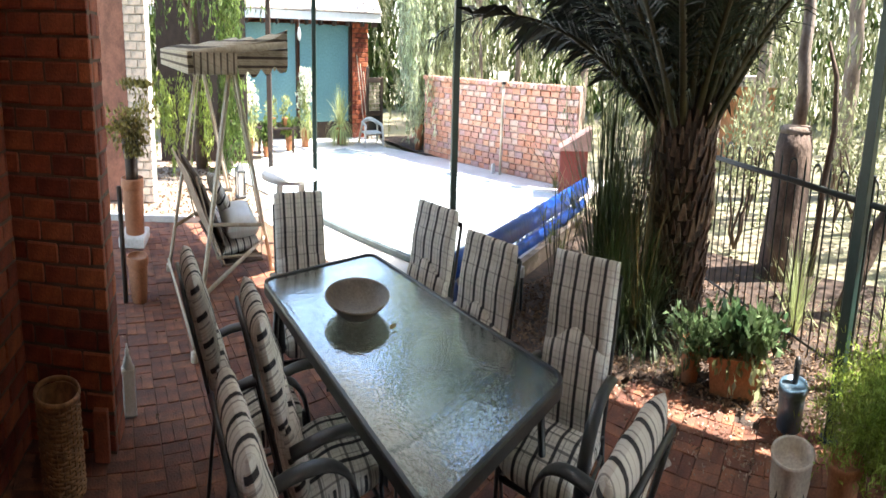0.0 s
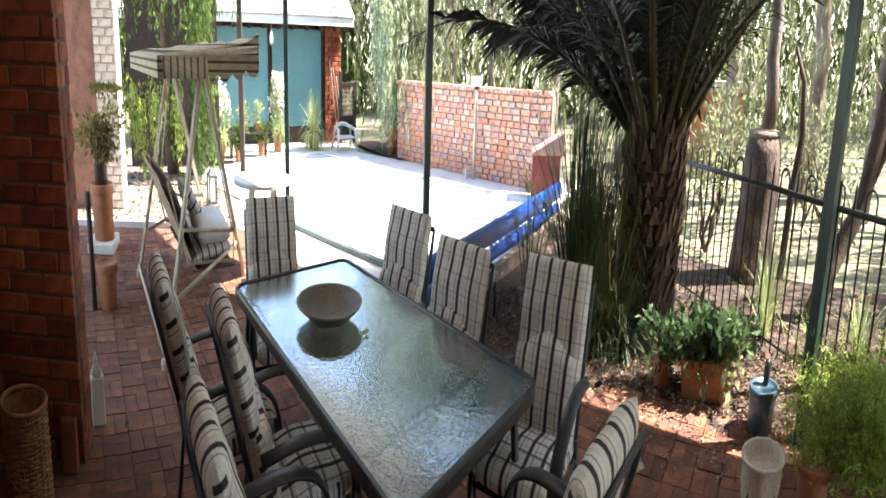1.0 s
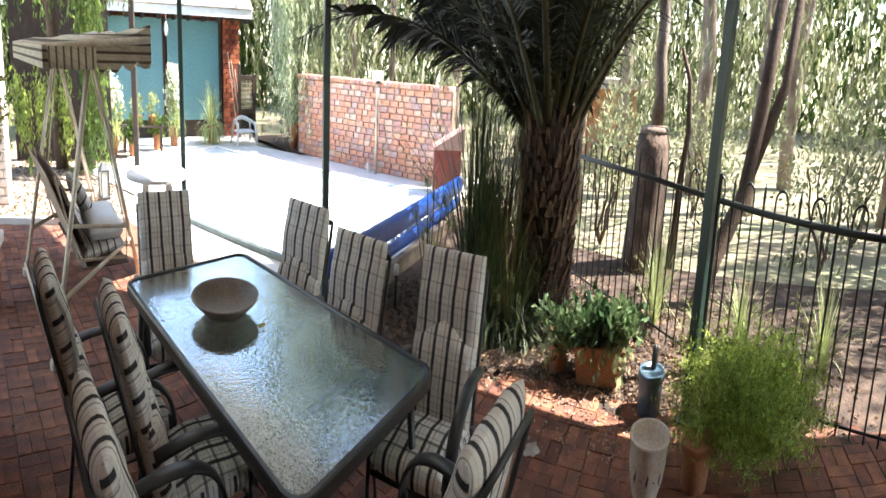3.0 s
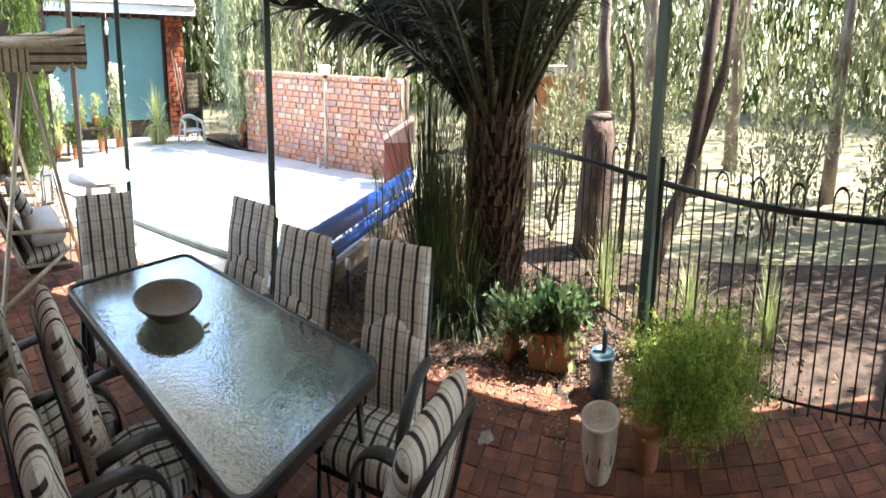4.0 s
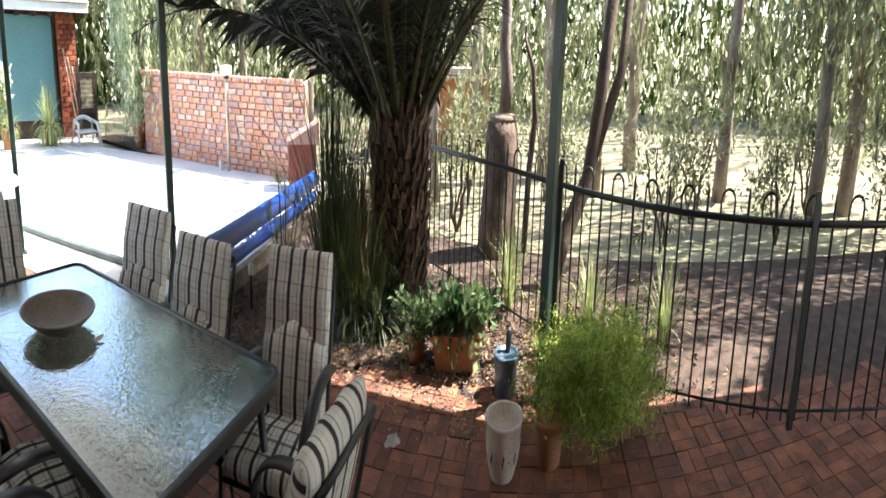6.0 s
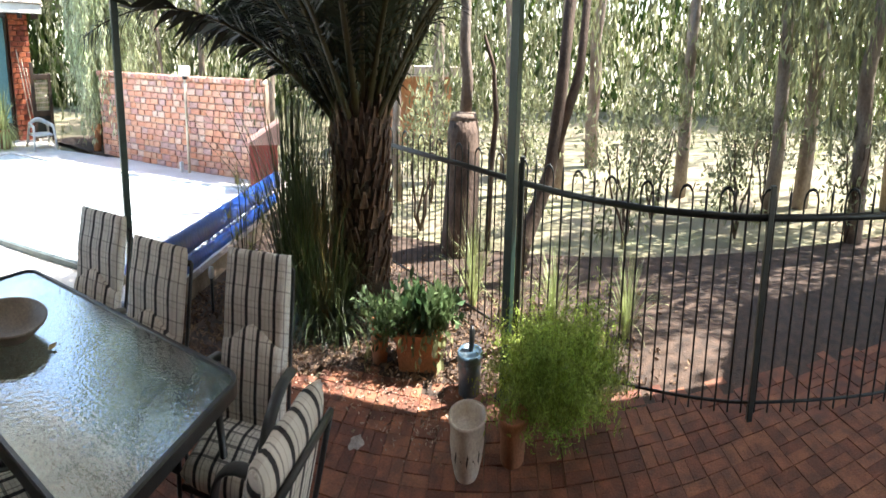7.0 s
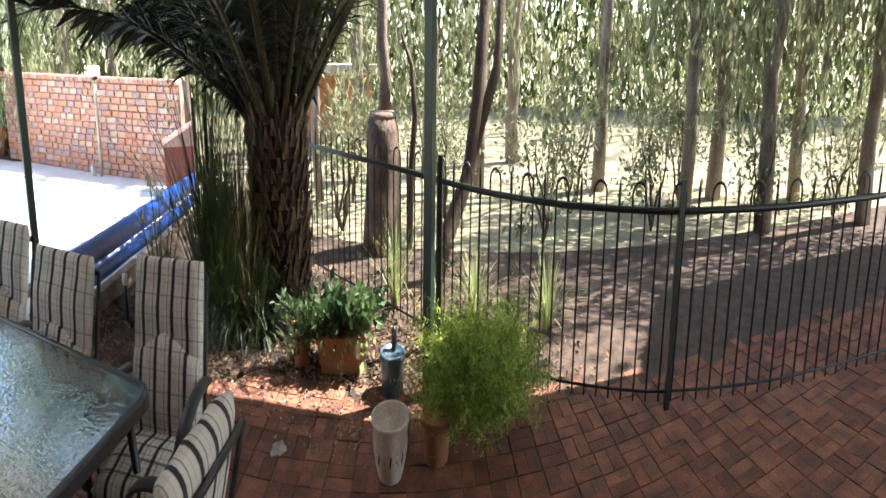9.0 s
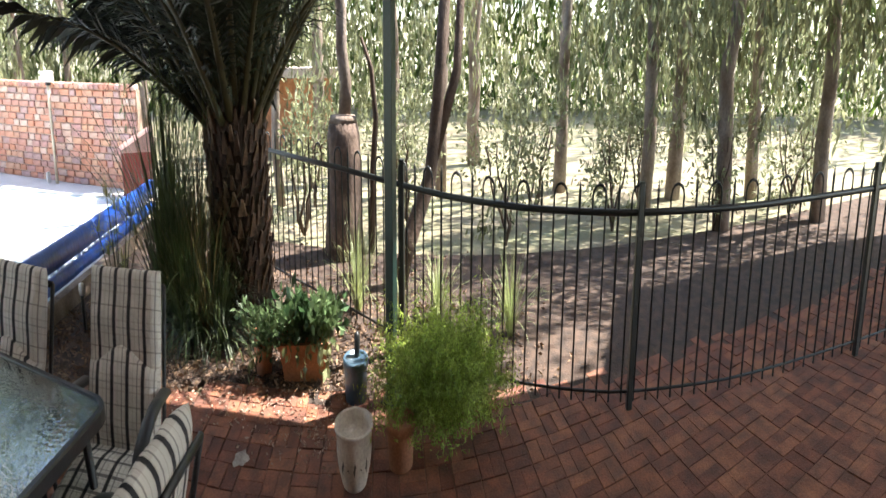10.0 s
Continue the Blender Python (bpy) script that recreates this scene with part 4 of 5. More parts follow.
# ---- garden swing ----
sw = thing("garden_swing", -0.13, 6.2, 0, "cream steel garden swing seat with a striped canvas canopy", "swing seat")
N1, N2, NA = (-0.36, 4.3, 0.0), (0.61, 6.16, 0.0), (0.12, 5.23, 1.56)
F1, F2, FA = (-0.86, 6.2, 0.0), (0.10, 8.06, 0.0), (-0.38, 7.13, 1.56)
for ft, ap in ((N1, NA), (N2, NA), (F1, FA), (F2, FA)):
    lg = part("leg", Solid().tube([ft, Vector(ft).lerp(Vector(ap), 0.5), ap], 0.024, 10), CREAM_METAL, sw)
    part("foot_cap", Solid().lathe([(0.0, 0.0), (0.036, 0.0), (0.034, 0.05), (0.025, 0.055)], 12, ft), CREAM_METAL, lg)
part("top_beam", Solid().tube([NA, FA], 0.026, 10), CREAM_METAL, sw)
for a, b in ((N1, N2), (F1, F2)):
    a, b = Vector(a), Vector(b)
    part("cross_tie", Solid().tube([a.lerp(b, 0.12) + Vector((0, 0, 0.30)), a.lerp(b, 0.88) + Vector((0, 0, 0.30))], 0.016, 8), CREAM_METAL, sw)
part("floor_tie", Solid().tube([Vector(N1) + Vector((0, 0, 0.08)), Vector(F1) + Vector((0, 0, 0.08))], 0.016, 8), CREAM_METAL, sw)
W = (Vector(FA) - Vector(NA)).normalized()
E = Vector((-W.y, W.x, 0)) * -1
if E.x < 0:
    E = -E


def swing_at(w, e, z):
    q = Vector((NA[0], NA[1], 0)) + W * w + E * e
    return (q.x, q.y, z)


def canopy_z(w, e):
    return 1.615 + 0.075 * (e + 0.1) + 0.05 * max(0, (e - 0.3) / 0.3) ** 2 * max(0, 1 - (w + 0.25) / 0.8)


# canopy: a sagging cloth with a scalloped skirt all round
can = Solid()
nw, ne = 16, 8
vs = []
for j in range(ne + 1):
    for i in range(nw + 1):
        w, e = -0.25 + 2.5 * i / nw, -0.55 + 1.15 * j / ne
        vs.append(swing_at(w, e, canopy_z(w, e) - 0.02 * math.sin(i * 1.2) * math.sin(j) - (0.05 if i in (0, nw) else 0)))
can.add(vs, [(j * (nw + 1) + i, j * (nw + 1) + i + 1, (j + 1) * (nw + 1) + i + 1, (j + 1) * (nw + 1) + i) for j in range(ne) for i in range(nw)])
cp = part("canopy", can, SWING_CLOTH, sw)
for pts, steps in ((((-0.25, -0.55), (-0.25, 0.60)), 7), (((2.25, -0.55), (2.25, 0.6)), 7), (((-0.25, -0.55), (2.25, -0.55)), 14), (((-0.25, 0.6), (2.25, 0.6)), 14)):
    sk, vs, fs = Solid(), [], []
    q = steps * 6
    for i in range(q + 1):
        w, e = [a + (b - a) * i / q for a, b in zip(*pts)]
        z = canopy_z(w, e)
        drop = 0.12 + 0.045 * abs(math.sin(math.pi * i / 6)) * (e > 0.02) + max(0, z - 1.66) + 0.03 * (e > 0.02)
        o = 0.012 * math.sin(i * 0.9)
        vs += [swing_at(w, e, z), swing_at(w + o, e + o, z - drop * 0.5), swing_at(w, e, z - drop)]
    for i in range(q):
        for k in (0, 1):
            fs.append((3 * i + k, 3 * i + k + 1, 3 * i + k + 4, 3 * i + k + 3))
    part("valance", sk.add(vs, fs), SWING_CLOTH, cp)
part("front_bar", Solid().tube([swing_at(-0.28, -0.5, 1.575), swing_at(-0.285, 0.0, 1.60), swing_at(-0.28, 0.57, 1.63)], 0.022, 10), CREAM_METAL, cp)
part("front_panel", Solid().box(-0.50, -0.02, -0.006, 0.006, 0, 0.12, 0.003, Matrix(((E.x, W.x, 0, swing_at(-0.30, 0, 0)[0]), (E.y, W.y, 0, swing_at(-0.30, 0, 0)[1]), (0, 0, 1, 1.46), (0, 0, 0, 1)))), SWING_PANEL, cp)
part("clamp", Solid().lathe([(0.034, -0.06), (0.036, 0.0), (0.034, 0.07), (0.0, 0.075)], 12, NA), CREAM_METAL, cp)
# hanging bench, looking to the pool
SM = Matrix(((E.x, W.x, 0, swing_at(0.98, 0, 0)[0]), (E.y, W.y, 0, swing_at(0.98, 0, 0)[1]), (0, 0, 1, -0.13), (0, 0, 0, 1)))
part("seat_pad", Solid().cushion(0.5, 1.45, 0.12, 0.5, 10, 20, Matrix.Translation((0.12, 0, 0.46)) @ Matrix.Rotation(radians(-6), 4, "Y")), CHAIR_CLOTH, sw, SM)
part("back_pad", Solid().cushion(0.55, 1.45, 0.10, 0.5, 10, 20, Matrix.Translation((-0.24, 0, 0.70)) @ Matrix.Rotation(radians(56), 4, "Y")), SWING_CLOTH, sw, SM)
part("back_sheet", Solid().box(-0.36, 0.36, -0.76, 0.76, -0.006, 0.006, 0.003, Matrix.Translation((-0.31, 0, 0.67)) @ Matrix.Rotation(radians(56), 4, "Y")), material("brown_canvas", (0.48, 0.34, 0.23), 0.9, bump=0.3), sw, SM, smooth=False)
part("seat_sheet", Solid().box(-0.15, 0.40, -0.76, 0.76, 0.36, 0.375, 0.004), material("brown_seat_canvas", (0.16, 0.10, 0.07), 0.9, bump=0.3), sw, SM, smooth=False)
for s in (-0.74, 0.74):
    part("arm", Solid().tube([(-0.42, s, 0.95), (-0.2, s, 0.42), (0.38, s, 0.40), (0.40, s, 0.60), (-0.28, s, 0.64)], 0.014, 8), CREAM_METAL, sw, SM)
    part("hanger", Solid().tube([(-0.30, s, 0.62), (0.0, s * 1.15, 1.67)], 0.010, 6), CREAM_METAL, sw, SM)
    part("hanger", Solid().tube([(0.38, s, 0.60), (0.0, s * 1.15, 1.67)], 0.010, 6), CREAM_METAL, sw, SM)
single("folded_cushion", Solid().cushion(0.42, 0.5, 0.15, 0.4, 10, 10, Matrix.Translation((0.16, -0.45, 0.60)) @ Matrix.Rotation(radians(8), 4, "X")), WHITE_PLASTIC, "pale folded cushion lying on the swing seat", "cushion", SM, smooth=True)
single("striped_cushion", Solid().cushion(0.42, 0.45, 0.14, 0.6, 10, 10, Matrix.Translation((0.0, -0.2, 0.70)) @ Matrix.Rotation(radians(50), 4, "Y")), CHAIR_CLOTH, "striped cushion leaning on the swing seat's back", "cushion", SM, smooth=True)

# ---- white round table by the pool ----
wt = thing("round_table", 0.93, 6.35, 0, "white plastic round garden table near the pool", "table")
part("tabletop", Solid().lathe([(0.0, 0.66), (0.40, 0.66), (0.42, 0.665), (0.425, 0.69), (0.41, 0.70), (0.0, 0.705)], 36), WHITE_PLASTIC, wt, stand(0.93, 6.35), smooth=False)
for k in range(4):
    a = radians(45 + 90 * k)
    part("leg", Solid().tube([(0.22 * math.cos(a), 0.22 * math.sin(a), 0.66), (0.3 * math.cos(a), 0.3 * math.sin(a), 0.0)], [0.03, 0.02], 8), WHITE_PLASTIC, wt, stand(0.93, 6.35))

# ---- terracotta pots at the patio's edge ----
def flower_pot(x, y, z, r, h, mat, label, taper=0.7, name="flower_pot", group=""):
    th = thing(name, x, y, z, label, "pot", group)
    part("body", Solid().lathe([(0, 0), (r * taper, 0), (r * 0.93, h * 0.8), (r * 0.93, h * 0.97), (r * 0.84, h * 0.97), (r * 0.8, h * 0.86), (0.0, h * 0.85)], 28), mat, th, stand(x, y, z))
    part("rim", Solid().lathe([(r * 0.93, h * 0.8), (r * 1.02, h * 0.82), (r * 1.02, h * 0.97), (r * 0.98, h), (r * 0.86, h), (r * 0.84, h * 0.96)], 28), mat, th, stand(x, y, z))
    part("earth", Solid().lathe([(0.0, h * 0.86), (r * 0.82, h * 0.87), (0.0, h * 0.9)], 20), SOIL, th, stand(x, y, z))
    return th


single("pot_step", Solid().box(-1.72, -1.32, 6.85, 7.35, 0, 0.09, 0.012), CONCRETE, "white block under the tall terracotta pot", "block", at=(-1.5, 7.1, 0))
tp = flower_pot(-1.5, 7.08, 0.09, 0.17, 0.46, TERRACOTTA, "tall terracotta pot on a white block with a yellow-green shrub", 0.85)
part("neck", Solid().lathe([(0.09, 0.4), (0.10, 0.6), (0.13, 0.75), (0.125, 0.77), (0.0, 0.76)], 20), BROWN_WOOD, tp, stand(-1.5, 7.08, 0.09))
rs = random.Random(21)
part("shrub", clump(rs, -1.44, 7.05, 1.02, 0.30, 0.28, 0.24, 1300, 0.07, 0.03), leafy("yellow_leaf_shrub", (0.30, 0.27, 0.07), (0.16, 0.13, 0.03)), tp)
flower_pot(-1.12, 5.4, 0.0, 0.13, 0.30, TERRACOTTA, "terracotta pot standing empty beside the dark downpipe")
single("downpipe", Solid().tube([(-1.28, 5.35, 0), (-1.28, 5.35, 0.75)], 0.03, 8), BROWN_WOOD, "short dark stake beside the terracotta pot", "stake", smooth=True)

# ---- things along the garden bed ----
pl = thing("planter", 4.05, 1.53, 0, "oblong terracotta planter overflowing with leafy plants", "planter")
TW = stand(4.05, 1.53, 0, -70)
tr = Solid()
rings = []
for (hx, hy, z) in ((0.20, 0.085, 0.0), (0.235, 0.105, 0.17), (0.25, 0.12, 0.172), (0.25, 0.12, 0.205), (0.225, 0.10, 0.205), (0.22, 0.095, 0.16)):
    rings += [(-hx, -hy, z), (hx, -hy, z), (hx, hy, z), (-hx, hy, z)]
fs = [(4 * i + k, 4 * i + (k + 1) % 4, 4 * i + 4 + (k + 1) % 4, 4 * i + 4 + k) for i in range(5) for k in range(4)] + [(3, 2, 1, 0), (20, 21, 22, 23)]
part("box", tr.add(rings, fs), TERRACOTTA, pl, TW, smooth=False)
part("leaves", join(clump(rs, 0.02, 0, 0.31, 0.34, 0.2, 0.14, 1150, 0.08, 0.055), clump(rs, -0.38, -0.05, 0.25, 0.2, 0.15, 0.12, 600, 0.06, 0.03)), HERB, pl, TW)
part("trailer", strands(rs, [(rs.uniform(-0.5, 0.35), -0.14 + rs.uniform(-0.05, 0.05), 0.26) for _ in range(14)], [rs.uniform(0.08, 0.24) for _ in range(14)], 60, 0.065, 0.038), leafy("pale_trailing_leaf", (0.46, 0.48, 0.26), (0.14, 0.17, 0.06)), pl, TW, kind="stuff")
flower_pot(3.95, 1.95, 0, 0.11, 0.22, TERRACOTTA, "small dark terracotta pot behind the planter")
bp = flower_pot(3.92, 0.93, 0, 0.12, 0.21, BLUE_GLAZE, "blue-grey glazed pot holding a small tool handle", 0.85)
part("tool_handle", Solid().tube([(0.02, 0, 0.17), (0.05, 0.0, 0.25), (0.06, 0.0, 0.30), (0.065, 0, 0.32)], [0.02, 0.028, 0.03, 0.012], 8), DARK_METAL, bp, stand(3.92, 0.93))
vs_ = thing("patterned_vase", 3.12, 0.68, 0, "tall cream pot painted with dark leaves on the pavers", "pot")
part("body", Solid().lathe([(0, 0), (0.078, 0.0), (0.088, 0.02), (0.112, 0.10), (0.123, 0.17), (0.122, 0.22), (0.126, 0.27), (0.136, 0.28), (0.136, 0.292), (0.118, 0.288), (0.108, 0.24), (0, 0.235)], 32), CREAM_GLAZE, vs_, stand(3.12, 0.68) @ Matrix.Diagonal((1.1, 1.1, 0.88, 1)))
for k in range(9):
    a = 2 * math.pi * k / 9
    lf = Solid()
    for b in (-0.035, 0.0, 0.035):
        c = [(0.1245 * math.cos(a + b / 0.12 + e), 0.1245 * math.sin(a + b / 0.12 + e), z) for e, z in ((-0.09 + b * 0.5, 0.13), (-0.02 + b, 0.105 + abs(b)), (0.06 + b * 2, 0.155 - abs(b)), (0.0 + b * 2, 0.175 - abs(b)))]
        lf.add(c, [(0, 1, 2, 3)])
    part("painted_leaf", lf, BROWN_WOOD, vs_, stand(3.12, 0.68) @ Matrix.Diagonal((1.1, 1.1, 0.88, 1)), smooth=False)
fp = flower_pot(3.34, 0.36, 0, 0.12, 0.20, TERRACOTTA, "red clay pot with a bright feathery asparagus fern", 0.8)
fern = []
g = random.Random(5)
for k3 in range(820):
    a, l, t = g.uniform(0, 6.28), g.uniform(0.25, 0.54), g.uniform(0.1, 1.2)
    bx, by = 3.70 + g.uniform(-0.24, 0.3), 0.18 + g.uniform(-0.45, 0.22)
    if k3 > 600:
        bx, by = 3.5 + g.uniform(-0.1, 0.2), 0.05 + g.uniform(-0.3, 0.15)
    q = Vector((bx, by, 0.14))
    for s in range(12):
        q = q + Vector((math.cos(a) * math.sin(t), math.sin(a) * math.sin(t), math.cos(t))) * l / 12
        t += 0.07
        if s > 2:
            for _ in range(5):
                fern.append((q.x + g.uniform(-0.03, 0.03), q.y + g.uniform(-0.03, 0.03), max(0.03, q.z + g.uniform(-0.03, 0.03))))
g2 = np.random.RandomState(3)
fern = np.array(fern)
part("frond", leaf_quads(fern, g2.normal(size=fern.shape) + np.array([0, 0, 0.4]), g2.uniform(0.02, 0.045, len(fern)), g2.uniform(0.005, 0.011, len(fern))), FERN, fp, kind="stuff")

# sedge beside the palm and tufts in the bed
sg = thing("sedge_clump", 4.15, 3.05, 0, "tall dark green sedge clump growing beside the palm", "plant")
for x, y, n2, l, sp2, dr in ((4.12, 3.12, 170, 1.2, 0.5, 0.45), (4.0, 2.85, 260, 0.7, 0.95, 0.7), (4.45, 3.35, 130, 1.4, 0.42, 0.4), (4.3, 2.75, 260, 0.75, 0.9, 0.7), (4.38, 3.05, 150, 1.1, 0.65, 0.5), (4.5, 3.15, 60, 1.6, 0.5, 0.45), (4.25, 3.3, 60, 1.5, 0.5, 0.45), (4.12, 3.4, 60, 1.75, 0.42, 0.4), (4.3, 3.45, 60, 1.85, 0.36, 0.35), (4.35, 3.2, 220, 1.0, 0.8, 0.6), (4.6, 3.5, 200, 1.1, 0.6, 0.5), (4.05, 2.55, 160, 0.7, 1.1, 0.8), (3.95, 3.0, 140, 0.8, 1.0, 0.8)):
    part("tuft", blades(rs, x, y, 0, n2, l, sp2, 0.014 if l < 1.45 else 0.028, dr, 7), SEDGE, sg, kind="stuff")
DRY_SEDGE = leafy("dry_sedge_blade", (0.25, 0.17, 0.07), (0.12, 0.09, 0.03), 0.6, 0.2)
for x, y in ((4.2, 3.1), (4.45, 3.2), (4.05, 2.7)):
    part("dry_tuft", blades(rs, x, y, 0, 45, 1.25, 0.5, 0.010, 0.5, 7), DRY_SEDGE, sg, kind="stuff")
um = thing("umbrella_sedge", 3.75, 3.75, 0, "young sedge with starry leaf heads in the bed", "plant")
st = Solid()
heads = Solid()
for _ in range(11):
    x, y, h = 3.75 + rs.uniform(-0.12, 0.35), 3.75 + rs.uniform(-0.12, 0.25), rs.uniform(0.35, 0.82)
    st.tube([(3.75, 3.75, 0), (x, y, h)], 0.006, 5)
    heads = join(heads, blades(rs, x, y, h, 16, 0.17, 1.5, 0.014, 0.25, 3))
part("stem", st, PALM_STALK, um)
part("leaf_head", heads, leafy("starry_head", (0.50, 0.48, 0.18), (0.26, 0.24, 0.08)), um, kind="stuff")
for x, y, n2, l in ((5.3, 1.35, 90, 0.75), (5.3, 0.3, 90, 0.6), (5.15, 0.75, 60, 0.45), (6.0, 1.6, 60, 0.5), (5.0, -0.6, 90, 0.6)):
    tf = thing("grass_tuft", x, y, 0, "loose tuft of strappy grass near the fence", "grass", "tufts by the fence")
    part("tuft", blades(rs, x, y, 0, n2, l, 0.7, 0.014, 0.5), GRASS_LEAF, tf, kind="stuff")
g = np.random.RandomState(8)
pts = np.stack([g.uniform(2.4, 5.4, 12000), g.uniform(-1.5, 4.5, 12000), np.full(12000, 0.008)], 1)
pts[:, 0] += np.where(pts[:, 0] > 5, g.exponential(0.5, len(pts)), 0)
pts = pts[((pts[:, 0] > 4.0 - 0.12 * pts[:, 1]) | ((pts[:, 1] > 2.4) & (pts[:, 0] > 3.4 - 0.72 * (pts[:, 1] - 2.45)))) & (g.uniform(0, 1, len(pts)) < np.clip((pts[:, 1] + 1.5) / 2.2, 0.0, 1) ** 1.5)]
single("leaf_litter", leaf_quads(pts, np.stack([g.normal(size=len(pts)), g.normal(size=len(pts)), g.uniform(0.0, 0.25, len(pts))], 1), g.uniform(0.03, 0.08, len(pts)), g.uniform(0.01, 0.03, len(pts))), LITTER, "dry leaf litter strewn over the garden bed", "litter", kind="stuff")

# Brighter copy of the spiky leaf, with sunlight put into its colour.
SPIKY = leafy("sun_painted_strappy_leaf", (0.62, 0.64, 0.33), (0.36, 0.42, 0.15), 0.5, 0.3)
# ---- garage across the yard ----
ga = thing("garage", 2.0, 15.4, 0, "garage with turquoise doors, brick pier and pale tiled roof", "garage")
gw = part("wall", Solid().slab(-2.2, 5.0, 15.55, 15.75, 0, 2.15, 0.4), BRICK_JOINED, ga, smooth=False)
part("plinth", Solid().slab(-2.0, 4.35, 15.42, 15.55, 0, 0.32, 0.4), BROWN_WOOD, ga, smooth=False)
for x0, x1 in ((-1.9, 0.55), (0.62, 2.36), (2.52, 4.28)):
    dr = part("door", Solid().slab(x0, x1, 15.40, 15.46, 0.30, 2.02, 0.4), TURQUOISE, ga, smooth=False)
    part("stile", Solid().box(x1 + 0.01, x1 + 0.06, 15.36, 15.45, 0.0, 2.05, 0.004), BROWN_WOOD, dr, smooth=False)
pier = part("pier", Solid().box(4.42, 4.98, 15.30, 15.54, 0, 2.1), MORTAR, ga, smooth=False)
brickwork(pier, (4.40, 15.28), (5.0, 15.28), 0, 2.08, BRICK, rough=0.004)
part("fascia", Solid().slab(-2.6, 5.35, 14.86, 14.90, 2.08, 2.22, 0.4), WHITE_PAINT, ga, smooth=False)
for k in range(16):
    x = -2.3 + k * 0.5
    part("rafter_end", Solid().box(x, x + 0.05, 14.9, 15.5, 2.0, 2.1), BROWN_WOOD, ga, smooth=False)
roof = part("roof", Solid().add([(-2.6 + 8.0 * i / 20, 14.86 + 3.2 * j / 4, 2.2 + 1.5 * j / 4) for j in range(5) for i in range(21)], [(j * 21 + i, j * 21 + i + 1, (j + 1) * 21 + i + 1, (j + 1) * 21 + i) for j in range(4) for i in range(20)]), ROOF_TILE, ga, smooth=False)
for j in range(9):
    y, z = 14.84 + 0.34 * j, 2.225 + 0.16 * j
    for i in range(27):
        x = -2.6 + 0.296 * i
        part("tile", Solid().box(x, x + 0.28, y, y + 0.36, 0.0, 0.03, 0.006, Matrix.Translation((0, 0, z)) @ Matrix.Translation((0, y, 0)) @ Matrix.Rotation(radians(25), 4, "X") @ Matrix.Translation((0, -y, 0))), ROOF_TILE, roof, smooth=False)
for x, h in ((4.55, 1.5), (4.68, 1.35), (4.8, 1.2)):
    single("leaning_pole", Solid().tube([(x + 0.25, 14.9, 0), (x, 15.2, h)], 0.016, 6), CREAM_METAL, "thin pole leaning on the garage's brick pier", "pole", group="poles leaning on the pier", smooth=True)
gt = thing("garden_gate", 5.1, 15.0, 0, "dark gate with a pale lattice panel beside the garage", "gate")
for x in (4.88, 5.42):
    part("stile", Solid().box(x - 0.05, x + 0.05, 14.9, 14.97, 0, 1.3 if x < 5 else 1.12, 0.006), BROWN_WOOD, gt, smooth=False)
for z in (0.06, 0.42, 1.02):
    part("rail", Solid().box(4.93, 5.37, 14.905, 14.965, z, z + 0.09, 0.005), BROWN_WOOD, gt, smooth=False)
part("lower_panel", Solid().box(4.93, 5.37, 14.925, 14.945, 0.15, 0.42, 0.003), BLACK_METAL, gt, smooth=False)
for k in range(7):
    x = 4.96 + 0.055 * k
    part("lattice_bar", Solid().box(x, x + 0.02, 14.92, 14.935, 0.51, 1.02, 0.003), CREAM_METAL, gt, smooth=False)
for k in range(6):
    z = 0.55 + 0.08 * k
    part("lattice_bar", Solid().box(4.93, 5.37, 14.936, 14.95, z, z + 0.02, 0.003), CREAM_METAL, gt, smooth=False)
single("bed_soil", sheet([(5.35, 15.0), (5.82, 11.9), (7.3, 11.9), (7.6, 15.0)], 0.012, 0.3), SOIL, "leaf-littered earth bed under the pepper tree", kind="structure")
for x, y, r0, h0 in ((5.95, 12.75, 0.13, 0.42), (6.15, 12.55, 0.1, 0.3)):
    flower_pot(x, y, 0.01, r0, h0, TERRACOTTA, "plain terracotta pot standing on the bed", 0.85, group="pots on the bed")
hang = thing("hanging_ornament", 2.42, 14.85, 1.7, "pale ornament hanging under the garage eave", "ornament")
part("cord", Solid().tube([(2.42, 14.85, 2.1), (2.42, 14.85, 1.95)], 0.006, 5), WHITE_PAINT, hang)
part("drop", Solid().lathe([(0, 0), (0.05, 0.03), (0.07, 0.12), (0.03, 0.22), (0, 0.24)], 12, (2.42, 14.85, 1.72)), WHITE_PAINT, hang)
